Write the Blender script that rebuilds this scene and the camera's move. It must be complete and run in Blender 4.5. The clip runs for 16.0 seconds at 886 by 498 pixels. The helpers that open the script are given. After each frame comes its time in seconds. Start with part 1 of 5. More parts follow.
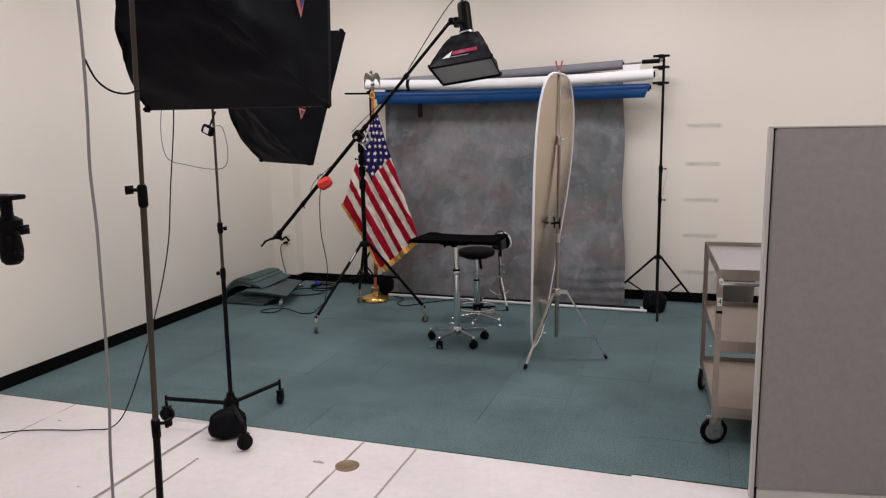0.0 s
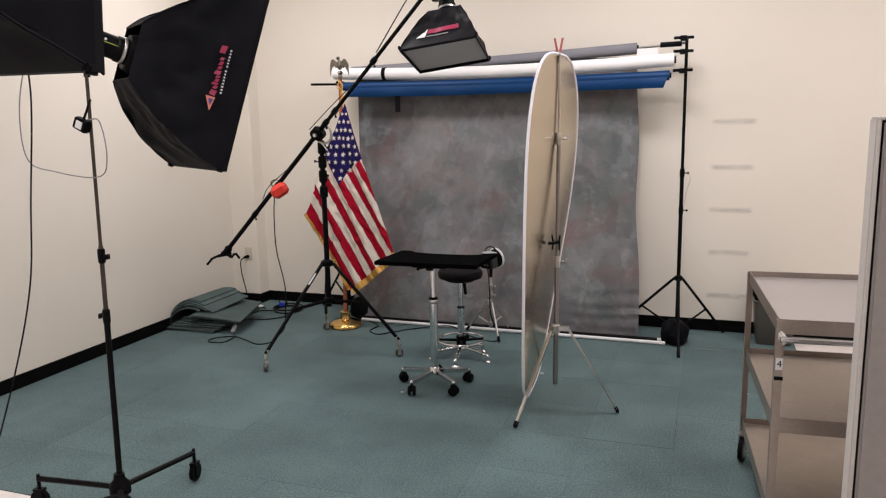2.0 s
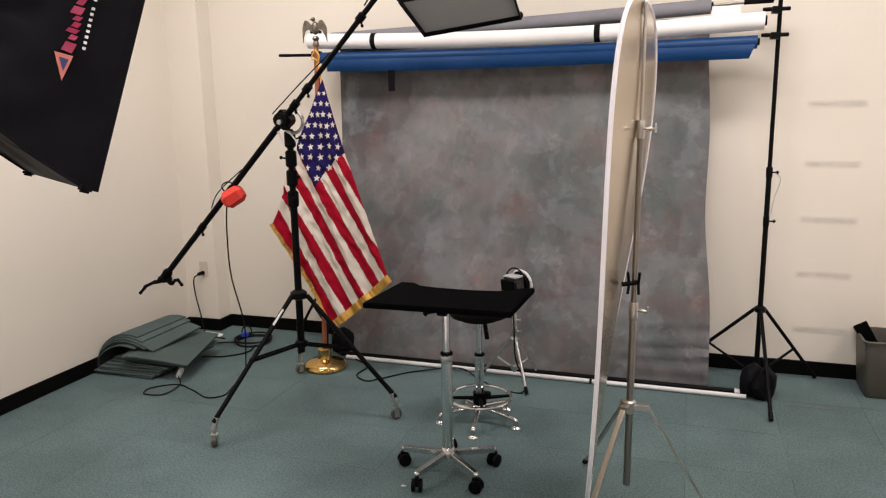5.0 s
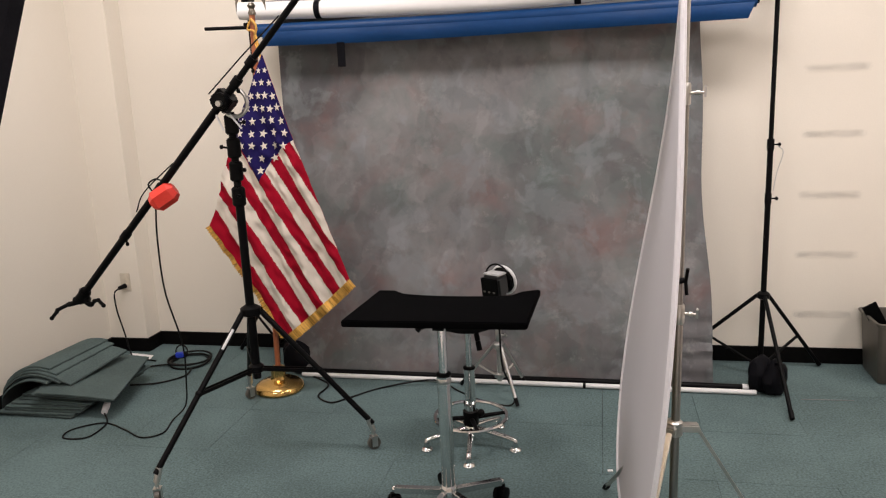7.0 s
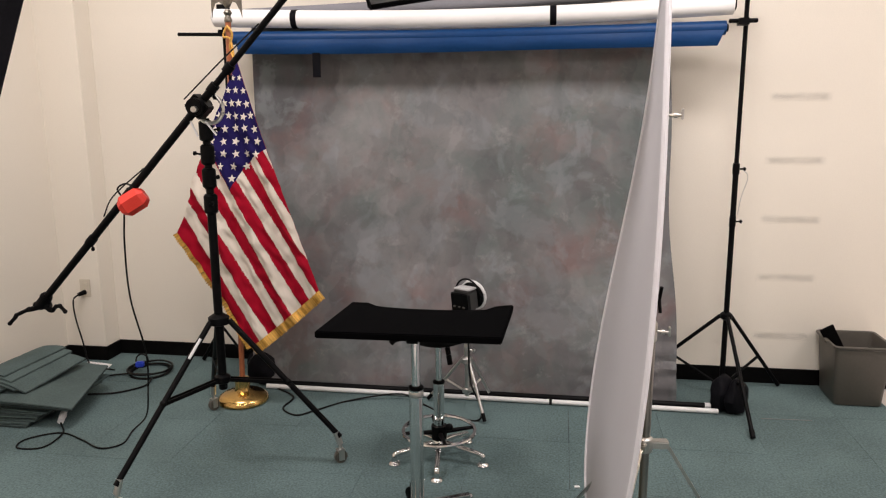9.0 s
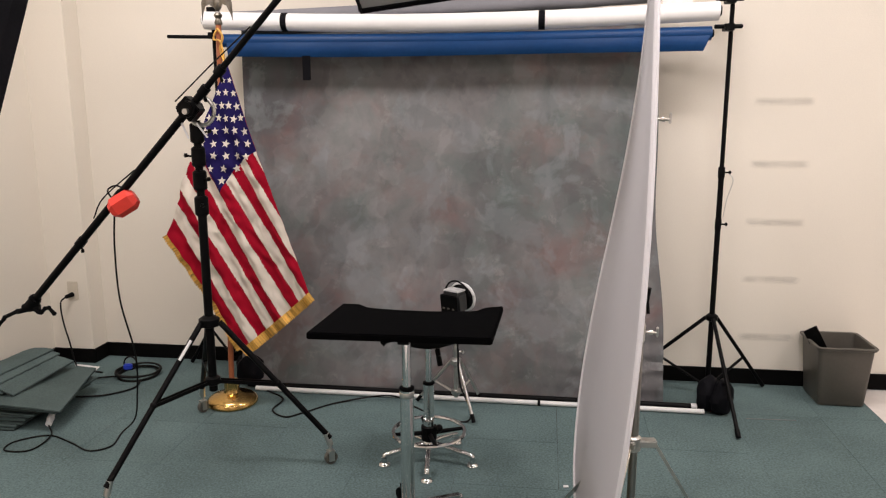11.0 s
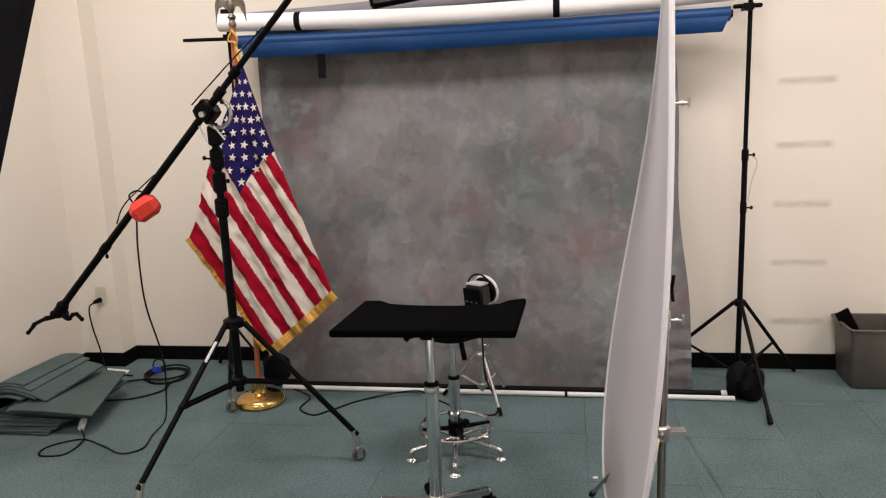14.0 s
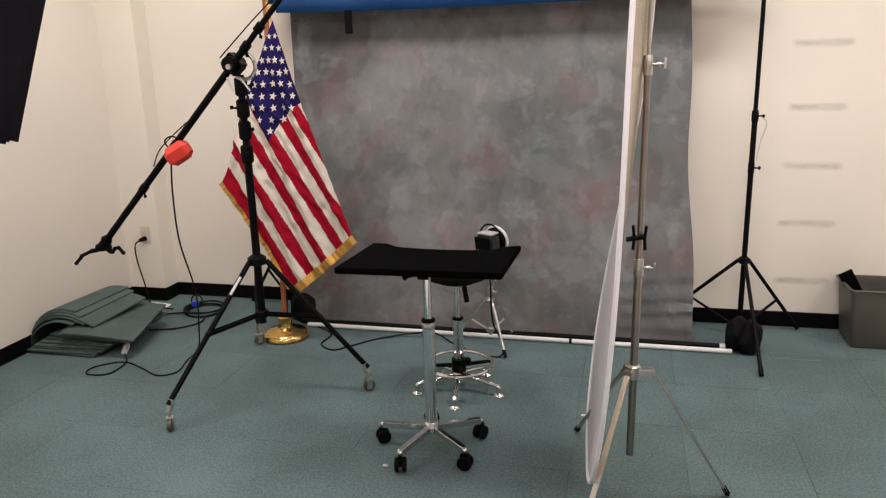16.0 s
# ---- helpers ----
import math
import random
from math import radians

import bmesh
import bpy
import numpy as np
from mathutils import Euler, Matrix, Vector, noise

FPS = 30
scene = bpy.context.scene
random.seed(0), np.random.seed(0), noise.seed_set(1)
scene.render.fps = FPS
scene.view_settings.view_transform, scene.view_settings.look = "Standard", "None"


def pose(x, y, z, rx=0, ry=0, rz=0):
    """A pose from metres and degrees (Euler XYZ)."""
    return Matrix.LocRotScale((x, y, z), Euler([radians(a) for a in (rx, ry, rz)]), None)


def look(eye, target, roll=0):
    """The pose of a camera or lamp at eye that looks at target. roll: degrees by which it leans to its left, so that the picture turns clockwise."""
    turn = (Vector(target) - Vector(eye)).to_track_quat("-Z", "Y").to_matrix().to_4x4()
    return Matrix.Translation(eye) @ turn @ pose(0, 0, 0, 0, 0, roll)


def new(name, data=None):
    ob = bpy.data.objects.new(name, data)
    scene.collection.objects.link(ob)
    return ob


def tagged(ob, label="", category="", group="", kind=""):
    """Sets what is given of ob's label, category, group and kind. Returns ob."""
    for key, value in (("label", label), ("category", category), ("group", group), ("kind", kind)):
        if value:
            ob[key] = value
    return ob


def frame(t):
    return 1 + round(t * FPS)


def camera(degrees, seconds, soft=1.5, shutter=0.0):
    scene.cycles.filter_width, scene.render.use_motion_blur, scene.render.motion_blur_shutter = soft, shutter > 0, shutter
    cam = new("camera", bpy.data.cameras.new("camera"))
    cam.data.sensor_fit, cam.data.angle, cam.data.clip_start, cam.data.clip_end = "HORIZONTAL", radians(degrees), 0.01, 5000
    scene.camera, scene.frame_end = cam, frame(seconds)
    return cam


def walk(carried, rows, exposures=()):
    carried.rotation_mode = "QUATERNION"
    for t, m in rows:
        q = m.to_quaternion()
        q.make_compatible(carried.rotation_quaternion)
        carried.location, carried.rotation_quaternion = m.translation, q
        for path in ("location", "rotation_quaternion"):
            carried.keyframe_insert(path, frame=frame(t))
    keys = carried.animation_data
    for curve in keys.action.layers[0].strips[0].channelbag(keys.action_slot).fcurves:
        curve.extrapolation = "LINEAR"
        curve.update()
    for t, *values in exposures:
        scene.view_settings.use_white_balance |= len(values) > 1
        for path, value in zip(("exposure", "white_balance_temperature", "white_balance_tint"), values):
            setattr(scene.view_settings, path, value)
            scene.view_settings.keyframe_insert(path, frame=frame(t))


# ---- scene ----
cam = camera(61.1, 16.0, 1.2)
PATH = [
    (0, (0.09, 0.104, 1.738), (-0.548, 1.968, 1.396), -1.1),
    (0.5, (0.114, 0.355, 1.736), (-0.541, 2.22, 1.435), 0.6),
    (1, (0.062, 0.609, 1.726), (-0.632, 2.451, 1.373), -0.3),
    (1.5, (-0.046, 0.896, 1.726), (-0.676, 2.767, 1.406), -2.0),
    (2, (-0.063, 1.206, 1.7), (-0.718, 3.064, 1.356), -1.1),
    (2.5, (-0.087, 1.445, 1.709), (-0.836, 3.264, 1.349), -1.0),
    (3, (-0.182, 1.613, 1.705), (-0.903, 3.442, 1.339), -0.9),
    (3.5, (-0.311, 1.825, 1.708), (-1.018, 3.657, 1.331), -1.2),
    (4, (-0.399, 2.088, 1.696), (-1.097, 3.925, 1.325), -0.1),
    (4.5, (-0.47, 2.285, 1.702), (-1.174, 4.122, 1.341), 0.3),
    (5, (-0.663, 2.493, 1.688), (-1.279, 4.356, 1.301), -1.0),
    (5.2, (-0.733, 2.563, 1.7), (-1.275, 4.448, 1.308), -1.0),
    (7.3, (-1.126, 2.981, 1.625), (-1.516, 4.895, 1.197), -2.0),
    (7.5, (-1.14, 2.98, 1.626), (-1.495, 4.902, 1.2), -1.0),
    (8, (-1.138, 2.986, 1.616), (-1.465, 4.915, 1.204), -1.0),
    (8.5, (-1.144, 2.971, 1.624), (-1.461, 4.906, 1.232), -0.7),
    (11, (-1.164, 2.924, 1.624), (-1.432, 4.869, 1.245), -0.2),
    (11.5, (-1.157, 2.924, 1.629), (-1.449, 4.868, 1.263), -0.2),
    (12, (-1.165, 2.947, 1.633), (-1.469, 4.886, 1.247), -0.5),
    (12.5, (-1.161, 2.947, 1.622), (-1.466, 4.889, 1.255), 0.1),
    (13, (-1.136, 2.945, 1.622), (-1.457, 4.884, 1.252), -0.5),
    (13.5, (-1.144, 2.94, 1.625), (-1.442, 4.881, 1.25), -1.3),
    (14, (-1.151, 2.943, 1.623), (-1.483, 4.876, 1.228), -2.5),
    (14.5, (-1.105, 2.968, 1.626), (-1.449, 4.907, 1.271), -0.5),
    (15, (-0.987, 2.997, 1.625), (-1.453, 4.905, 1.249), 0.8),
    (15.5, (-0.929, 2.927, 1.619), (-1.414, 4.82, 1.196), 0.7),
    (16, (-0.901, 2.753, 1.626), (-1.367, 4.632, 1.124), -1.6),
]
EXPOSURES = [(0.0, -0.54, 5950, 10), (0.5, -0.45, 5950, 10), (1.0, -0.36, 6000, 10), (1.5, -0.34, 6050, 10), (2.0, -0.28, 6200, 10), (2.5, -0.22, 6300, 10), (3.5, -0.22, 6450, 10), (5.0, -0.11, 6500, 10), (7.5, -0.06, 6500, 10), (11.0, -0.08, 6500, 10), (12.5, -0.17, 6500, 10), (14.0, -0.09, 6500, 10), (16.0, -0.03, 6500, 10)]
walk(cam, [(t, look(eye, target, roll)) for t, eye, target, roll in PATH], EXPOSURES)

# ---- light ----
world = bpy.data.worlds.new("world")
world.use_nodes = True
world.node_tree.nodes["Background"].inputs[0].default_value = (0.9, 0.95, 1.0, 1)
world.node_tree.nodes["Background"].inputs[1].default_value = 0.05
scene.world = world
scene.view_settings.exposure = 0.0
CEIL = 3.35
LAMPS = [(-3.0, 2.9, 44), (-3.0, 5.8, 47), (-0.42, 2.9, 44), (-0.42, 5.8, 47), (1.9, 2.9, 40), (1.9, 5.8, 35), (-0.6, -0.4, 52)]
for lx, ly, watts in LAMPS:
    lamp = bpy.data.lights.new("ceiling_lamp", "AREA")
    lamp.shape, lamp.size, lamp.size_y, lamp.energy, lamp.color = "RECTANGLE", 1.15, 0.5, watts, (1.0, 0.915, 0.90)
    new("ceiling_lamp", lamp).matrix_world = pose(lx, ly, CEIL - 0.03)


# ---- materials ----
def mat(name, base, rough=0.6, metal=0.0, vary=0.12, scale=3.0, fine=60.0, bump=0.05, tint=None, spec=0.5, transl=0.0, island=0.0, gloss_vary=0.1, fw=0.5, world_space=False, threads=False):
    m = bpy.data.materials.new(name)
    m.use_nodes = True
    nt = m.node_tree
    n, l = nt.nodes, nt.links
    b = n["Principled BSDF"]
    co = n.new("ShaderNodeTexCoord")
    big = n.new("ShaderNodeTexNoise")
    big.inputs["Scale"].default_value, big.inputs["Detail"].default_value, big.inputs["Roughness"].default_value = scale, 5, 0.6
    sml = n.new("ShaderNodeTexNoise")
    sml.inputs["Scale"].default_value, sml.inputs["Detail"].default_value = fine, 3
    for t in (big, sml):
        l.new(n.new("ShaderNodeNewGeometry").outputs["Position"] if world_space else co.outputs["Object"], t.inputs["Vector"])
    add = n.new("ShaderNodeMath")
    add.operation = "MULTIPLY_ADD"
    l.new(sml.outputs["Fac"], add.inputs[0])
    add.inputs[1].default_value = fw
    l.new(big.outputs["Fac"], add.inputs[2])
    ramp = n.new("ShaderNodeMapRange")
    ramp.inputs[1].default_value, ramp.inputs[2].default_value = 0.2 + 0.5 * fw, 0.8 + 0.5 * fw
    l.new(add.outputs[0], ramp.inputs[0])
    mix = n.new("ShaderNodeMix")
    mix.data_type = "RGBA"
    lo = tuple(c * (1 - vary) for c in base)
    hi = tuple(min(1, c * (1 + vary)) for c in (tint or base))
    mix.inputs[6].default_value, mix.inputs[7].default_value = (*lo, 1), (*hi, 1)
    l.new(ramp.outputs[0], mix.inputs[0])
    colour = mix.outputs[2]
    if island:
        info = n.new("ShaderNodeObjectInfo")
        rng = n.new("ShaderNodeMapRange")
        rng.inputs[3].default_value, rng.inputs[4].default_value = 1 - island, 1 + island
        l.new(n.new("ShaderNodeNewGeometry").outputs["Random Per Island"] if threads else info.outputs["Random"], rng.inputs[0])
        hsv = n.new("ShaderNodeHueSaturation")
        l.new(rng.outputs[0], hsv.inputs["Value"])
        l.new(colour, hsv.inputs["Color"])
        colour = hsv.outputs[0]
    l.new(colour, b.inputs["Base Color"])
    rr = n.new("ShaderNodeMapRange")
    rr.inputs[3].default_value, rr.inputs[4].default_value = max(0.02, rough - gloss_vary), min(1, rough + gloss_vary)
    l.new(big.outputs["Fac"], rr.inputs[0])
    l.new(rr.outputs[0], b.inputs["Roughness"])
    b.inputs["Metallic"].default_value = metal
    b.inputs["Specular IOR Level"].default_value = spec
    if bump:
        bp = n.new("ShaderNodeBump")
        bp.inputs["Strength"].default_value, bp.inputs["Distance"].default_value = min(1, bump * 4), 0.004
        l.new(sml.outputs["Fac"], bp.inputs["Height"])
        l.new(bp.outputs[0], b.inputs["Normal"])
    if transl:
        tr = n.new("ShaderNodeBsdfTranslucent")
        l.new(colour, tr.inputs["Color"])
        mx = n.new("ShaderNodeMixShader")
        mx.inputs[0].default_value = transl
        l.new(b.outputs[0], mx.inputs[1])
        l.new(tr.outputs[0], mx.inputs[2])
        l.new(mx.outputs[0], n["Material Output"].inputs["Surface"])
    return m


WALL = mat("cream_wall_paint", (0.78, 0.725, 0.635), 0.75, vary=0.035, scale=0.9, fine=140, bump=0.04)
CEILM = mat("ceiling_tile_white", (0.8, 0.79, 0.76), 0.9, vary=0.05, scale=2, fine=90, bump=0.1)
RUBBER_BASE = mat("black_rubber_baseboard", (0.004, 0.0038, 0.0038), 0.5, spec=0.06, vary=0.3, scale=4, fine=50, bump=0.02)
SUBFLOOR = mat("white_sealed_floor", (0.74, 0.688, 0.655), 0.38, vary=0.10, scale=1.6, fine=25, bump=0.01)
SEAM = mat("brown_floor_seam", (0.40, 0.34, 0.29), 0.7, vary=0.3, scale=8, fine=60)
SCUFF = mat("brown_floor_scuff", (0.50, 0.44, 0.40), 0.6, vary=0.3, scale=14, fine=60)
CARPET = mat("teal_carpet_pile", (0.104, 0.150, 0.151), 0.95, vary=0.27, scale=1.7, fine=105, bump=0.10, fw=1.8, island=0.05, world_space=True, spec=0.1)
CARPET_OLD = mat("grey_green_carpet_pile", (0.082, 0.112, 0.110), 0.95, vary=0.22, scale=5, fine=130, bump=0.12, fw=1.0, island=0.12, spec=0.1)
CARPET_BACK = mat("dark_carpet_backing", (0.016, 0.019, 0.018), 0.8, vary=0.2, scale=9)
BLACK = mat("black_metal_paint", (0.003, 0.003, 0.0033), 0.42, vary=0.25, scale=12, fine=120, bump=0.02, spec=0.09)
BLACK_PL = mat("black_plastic", (0.003, 0.003, 0.0033), 0.5, vary=0.25, scale=10, fine=120, bump=0.02, spec=0.08)
BLACK_FAB = mat("black_nylon_fabric", (0.0068, 0.0068, 0.0086), 0.50, vary=0.35, scale=6, fine=240, bump=0.015, spec=0.032)
SHINY_FAB = mat("shiny_black_nylon", (0.006, 0.0055, 0.0075), 0.48, vary=0.3, scale=9, fine=240, bump=0.015, spec=0.18)
OLD_BRASS = mat("worn_dull_brass", (0.26, 0.18, 0.11), 0.48, 0.75, vary=0.25, scale=20, fine=90, bump=0.02)
DARK_STEEL = mat("dark_bronze_steel_pole", (0.075, 0.062, 0.052), 0.38, 0.8, vary=0.15, scale=10, fine=150, bump=0.01)
BLACK_CORD = mat("black_cable_rubber", (0.006, 0.006, 0.006), 0.55, vary=0.2, bump=0, spec=0.15)
FELT = mat("black_felt", (0.0025, 0.0025, 0.0028), 0.95, vary=0.3, scale=10, fine=300, bump=0.15, spec=0.02)
CHROME = mat("chrome", (0.72, 0.72, 0.72), 0.14, 1.0, vary=0.06, scale=8, bump=0.0)
ALU = mat("brushed_aluminium", (0.55, 0.54, 0.52), 0.32, 1.0, vary=0.12, scale=10, fine=200, bump=0.01)
STEEL_POLE = mat("grey_steel_pole", (0.30, 0.285, 0.27), 0.34, 1.0, vary=0.12, scale=10, fine=150, bump=0.01)
CASTER_GREY = mat("grey_caster_rubber", (0.22, 0.21, 0.21), 0.6)
BRASS = mat("polished_brass", (0.62, 0.40, 0.14), 0.2, 1.0, vary=0.15, scale=9, bump=0.0)
SILVER = mat("tarnished_silver", (0.20, 0.18, 0.15), 0.38, 1.0, vary=0.3, scale=30, fine=120, bump=0.05)
FLAG_RED = mat("red_flag_nylon", (0.34, 0.004, 0.020), 0.85, spec=0.12, vary=0.12, scale=5, fine=300, bump=0.05, transl=0.1)
FLAG_WHITE = mat("white_flag_nylon", (0.77, 0.70, 0.61), 0.85, spec=0.12, vary=0.06, scale=5, fine=300, bump=0.05, transl=0.15)
FLAG_BLUE = mat("navy_flag_nylon", (0.012, 0.008, 0.072), 0.85, spec=0.12, vary=0.15, scale=5, fine=300, bump=0.05)
GOLD_FRINGE = mat("gold_fringe", (0.60, 0.33, 0.06), 0.6, vary=0.3, scale=40, fine=200, bump=0.1, island=0.42, threads=True)
WHITE_PAPER = mat("white_paper", (0.82, 0.81, 0.80), 0.6, vary=0.03, scale=2, bump=0.02)
BLUE_PAPER = mat("blue_seamless_paper", (0.005, 0.040, 0.135), 0.42, vary=0.15, scale=3, bump=0.02, spec=0.22)
GREY_CANVAS = mat("grey_canvas_roll", (0.20, 0.20, 0.22), 0.8, vary=0.12, scale=4, fine=160, bump=0.05)
RED_PL = mat("orange_red_plastic", (0.72, 0.035, 0.02), 0.45, vary=0.1, scale=6)
PINK = mat("pink_clip_rubber", (0.55, 0.12, 0.12), 0.5)
MAGENTA = mat("magenta_print", (0.30, 0.012, 0.06), 0.5, vary=0.1)
ORANGE = mat("orange_print", (0.62, 0.20, 0.16), 0.5, vary=0.1)
YELLOW_PRINT = mat("yellow_green_print", (0.35, 0.42, 0.05), 0.5)
NAVY_PRINT = mat("navy_print", (0.05, 0.06, 0.2), 0.5)
WHITE_PRINT = mat("white_print", (0.7, 0.7, 0.7), 0.5, vary=0.04)
DIFFUSER = mat("white_diffuser_nylon", (0.62, 0.62, 0.62), 0.7, vary=0.04, scale=3, fine=250, bump=0.03, transl=0.3)
REFLECTOR_TAN = mat("satin_gold_reflector_fabric", (0.58, 0.485, 0.36), 0.22, 1.0, vary=0.05, scale=2, fine=220, bump=0.008, gloss_vary=0.03)
REFLECTOR_FAB = mat("translucent_white_reflector_fabric", (0.67, 0.66, 0.70), 0.6, vary=0.04, scale=2, fine=220, bump=0.03, transl=0.1)
REFLECTOR_RIM = mat("white_reflector_binding", (0.80, 0.79, 0.83), 0.6, vary=0.04)
BLACK_SEAT = mat("black_vinyl", (0.006, 0.0055, 0.0055), 0.42, vary=0.2, scale=9, fine=160, bump=0.04, spec=0.07)
PANEL_FAB = mat("grey_panel_fabric", (0.26, 0.238, 0.226), 0.9, vary=0.10, scale=30, fine=350, bump=0.12)
PANEL_TRIM = mat("light_grey_panel_trim", (0.50, 0.48, 0.45), 0.45, vary=0.06)
CART_METAL = mat("dull_stainless_cart_steel", (0.36, 0.31, 0.27), 0.36, 0.8, vary=0.16, scale=5, fine=90, bump=0.02)
CART_TOP = mat("pale_stainless_cart_tray", (0.40, 0.37, 0.36), 0.34, 0.45, vary=0.08, scale=4, fine=60, bump=0.02)
BIN_PL = mat("grey_brown_bin_plastic", (0.082, 0.074, 0.062), 0.45, vary=0.15, scale=6, fine=80, bump=0.03)
OUTLET_PL = mat("ivory_outlet_plastic", (0.62, 0.56, 0.46), 0.4, vary=0.05)
SMUDGE = mat("grey_wall_smudge", (0.46, 0.44, 0.40), 0.8, vary=0.1, scale=14, fine=80, bump=0)
WOOD_POLE = mat("stained_wood_pole", (0.32, 0.10, 0.04), 0.35, vary=0.25, scale=12, fine=60)
BLUE_PL = mat("blue_plastic", (0.02, 0.05, 0.45), 0.4)


def make_patchy(m, scale, lo, hi, most, fade=False):
    """Lets a thin smear come and go over what lies under it; fade thins it towards its outline."""
    n, l = m.node_tree.nodes, m.node_tree.links
    co = n.new("ShaderNodeTexCoord")
    mp = n.new("ShaderNodeMapping")
    mp.inputs["Scale"].default_value = scale
    t = n.new("ShaderNodeTexNoise")
    t.inputs["Scale"].default_value, t.inputs["Detail"].default_value = 1, 4
    r = n.new("ShaderNodeMapRange")
    r.inputs[1].default_value, r.inputs[2].default_value, r.inputs[4].default_value = lo, hi, most
    l.new(co.outputs["Object"], mp.inputs[0])
    l.new(mp.outputs[0], t.inputs["Vector"])
    l.new(t.outputs["Fac"], r.inputs[0])
    alpha = r.outputs[0]
    if fade:
        sep = n.new("ShaderNodeSeparateXYZ")
        l.new(co.outputs["Generated"], sep.inputs[0])
        for axis, soft in (("X", 0.16), ("Z", 0.48)):
            near = n.new("ShaderNodeMath")
            near.operation = "PINGPONG"
            near.inputs[1].default_value = 0.5
            l.new(sep.outputs[axis], near.inputs[0])
            ease = n.new("ShaderNodeMapRange")
            ease.interpolation_type = "SMOOTHSTEP"
            ease.inputs[2].default_value = soft
            l.new(near.outputs[0], ease.inputs[0])
            mul = n.new("ShaderNodeMath")
            mul.operation = "MULTIPLY"
            l.new(alpha, mul.inputs[0])
            l.new(ease.outputs[0], mul.inputs[1])
            alpha = mul.outputs[0]
    l.new(alpha, n["Principled BSDF"].inputs["Alpha"])


make_patchy(SMUDGE, (11, 1, 40), 0.1, 0.85, 0.21, True)
make_patchy(SCUFF, (30, 30, 30), 0.35, 0.75, 0.5)
make_patchy(SEAM, (30, 2.5, 1), 0.30, 0.75, 0.5)


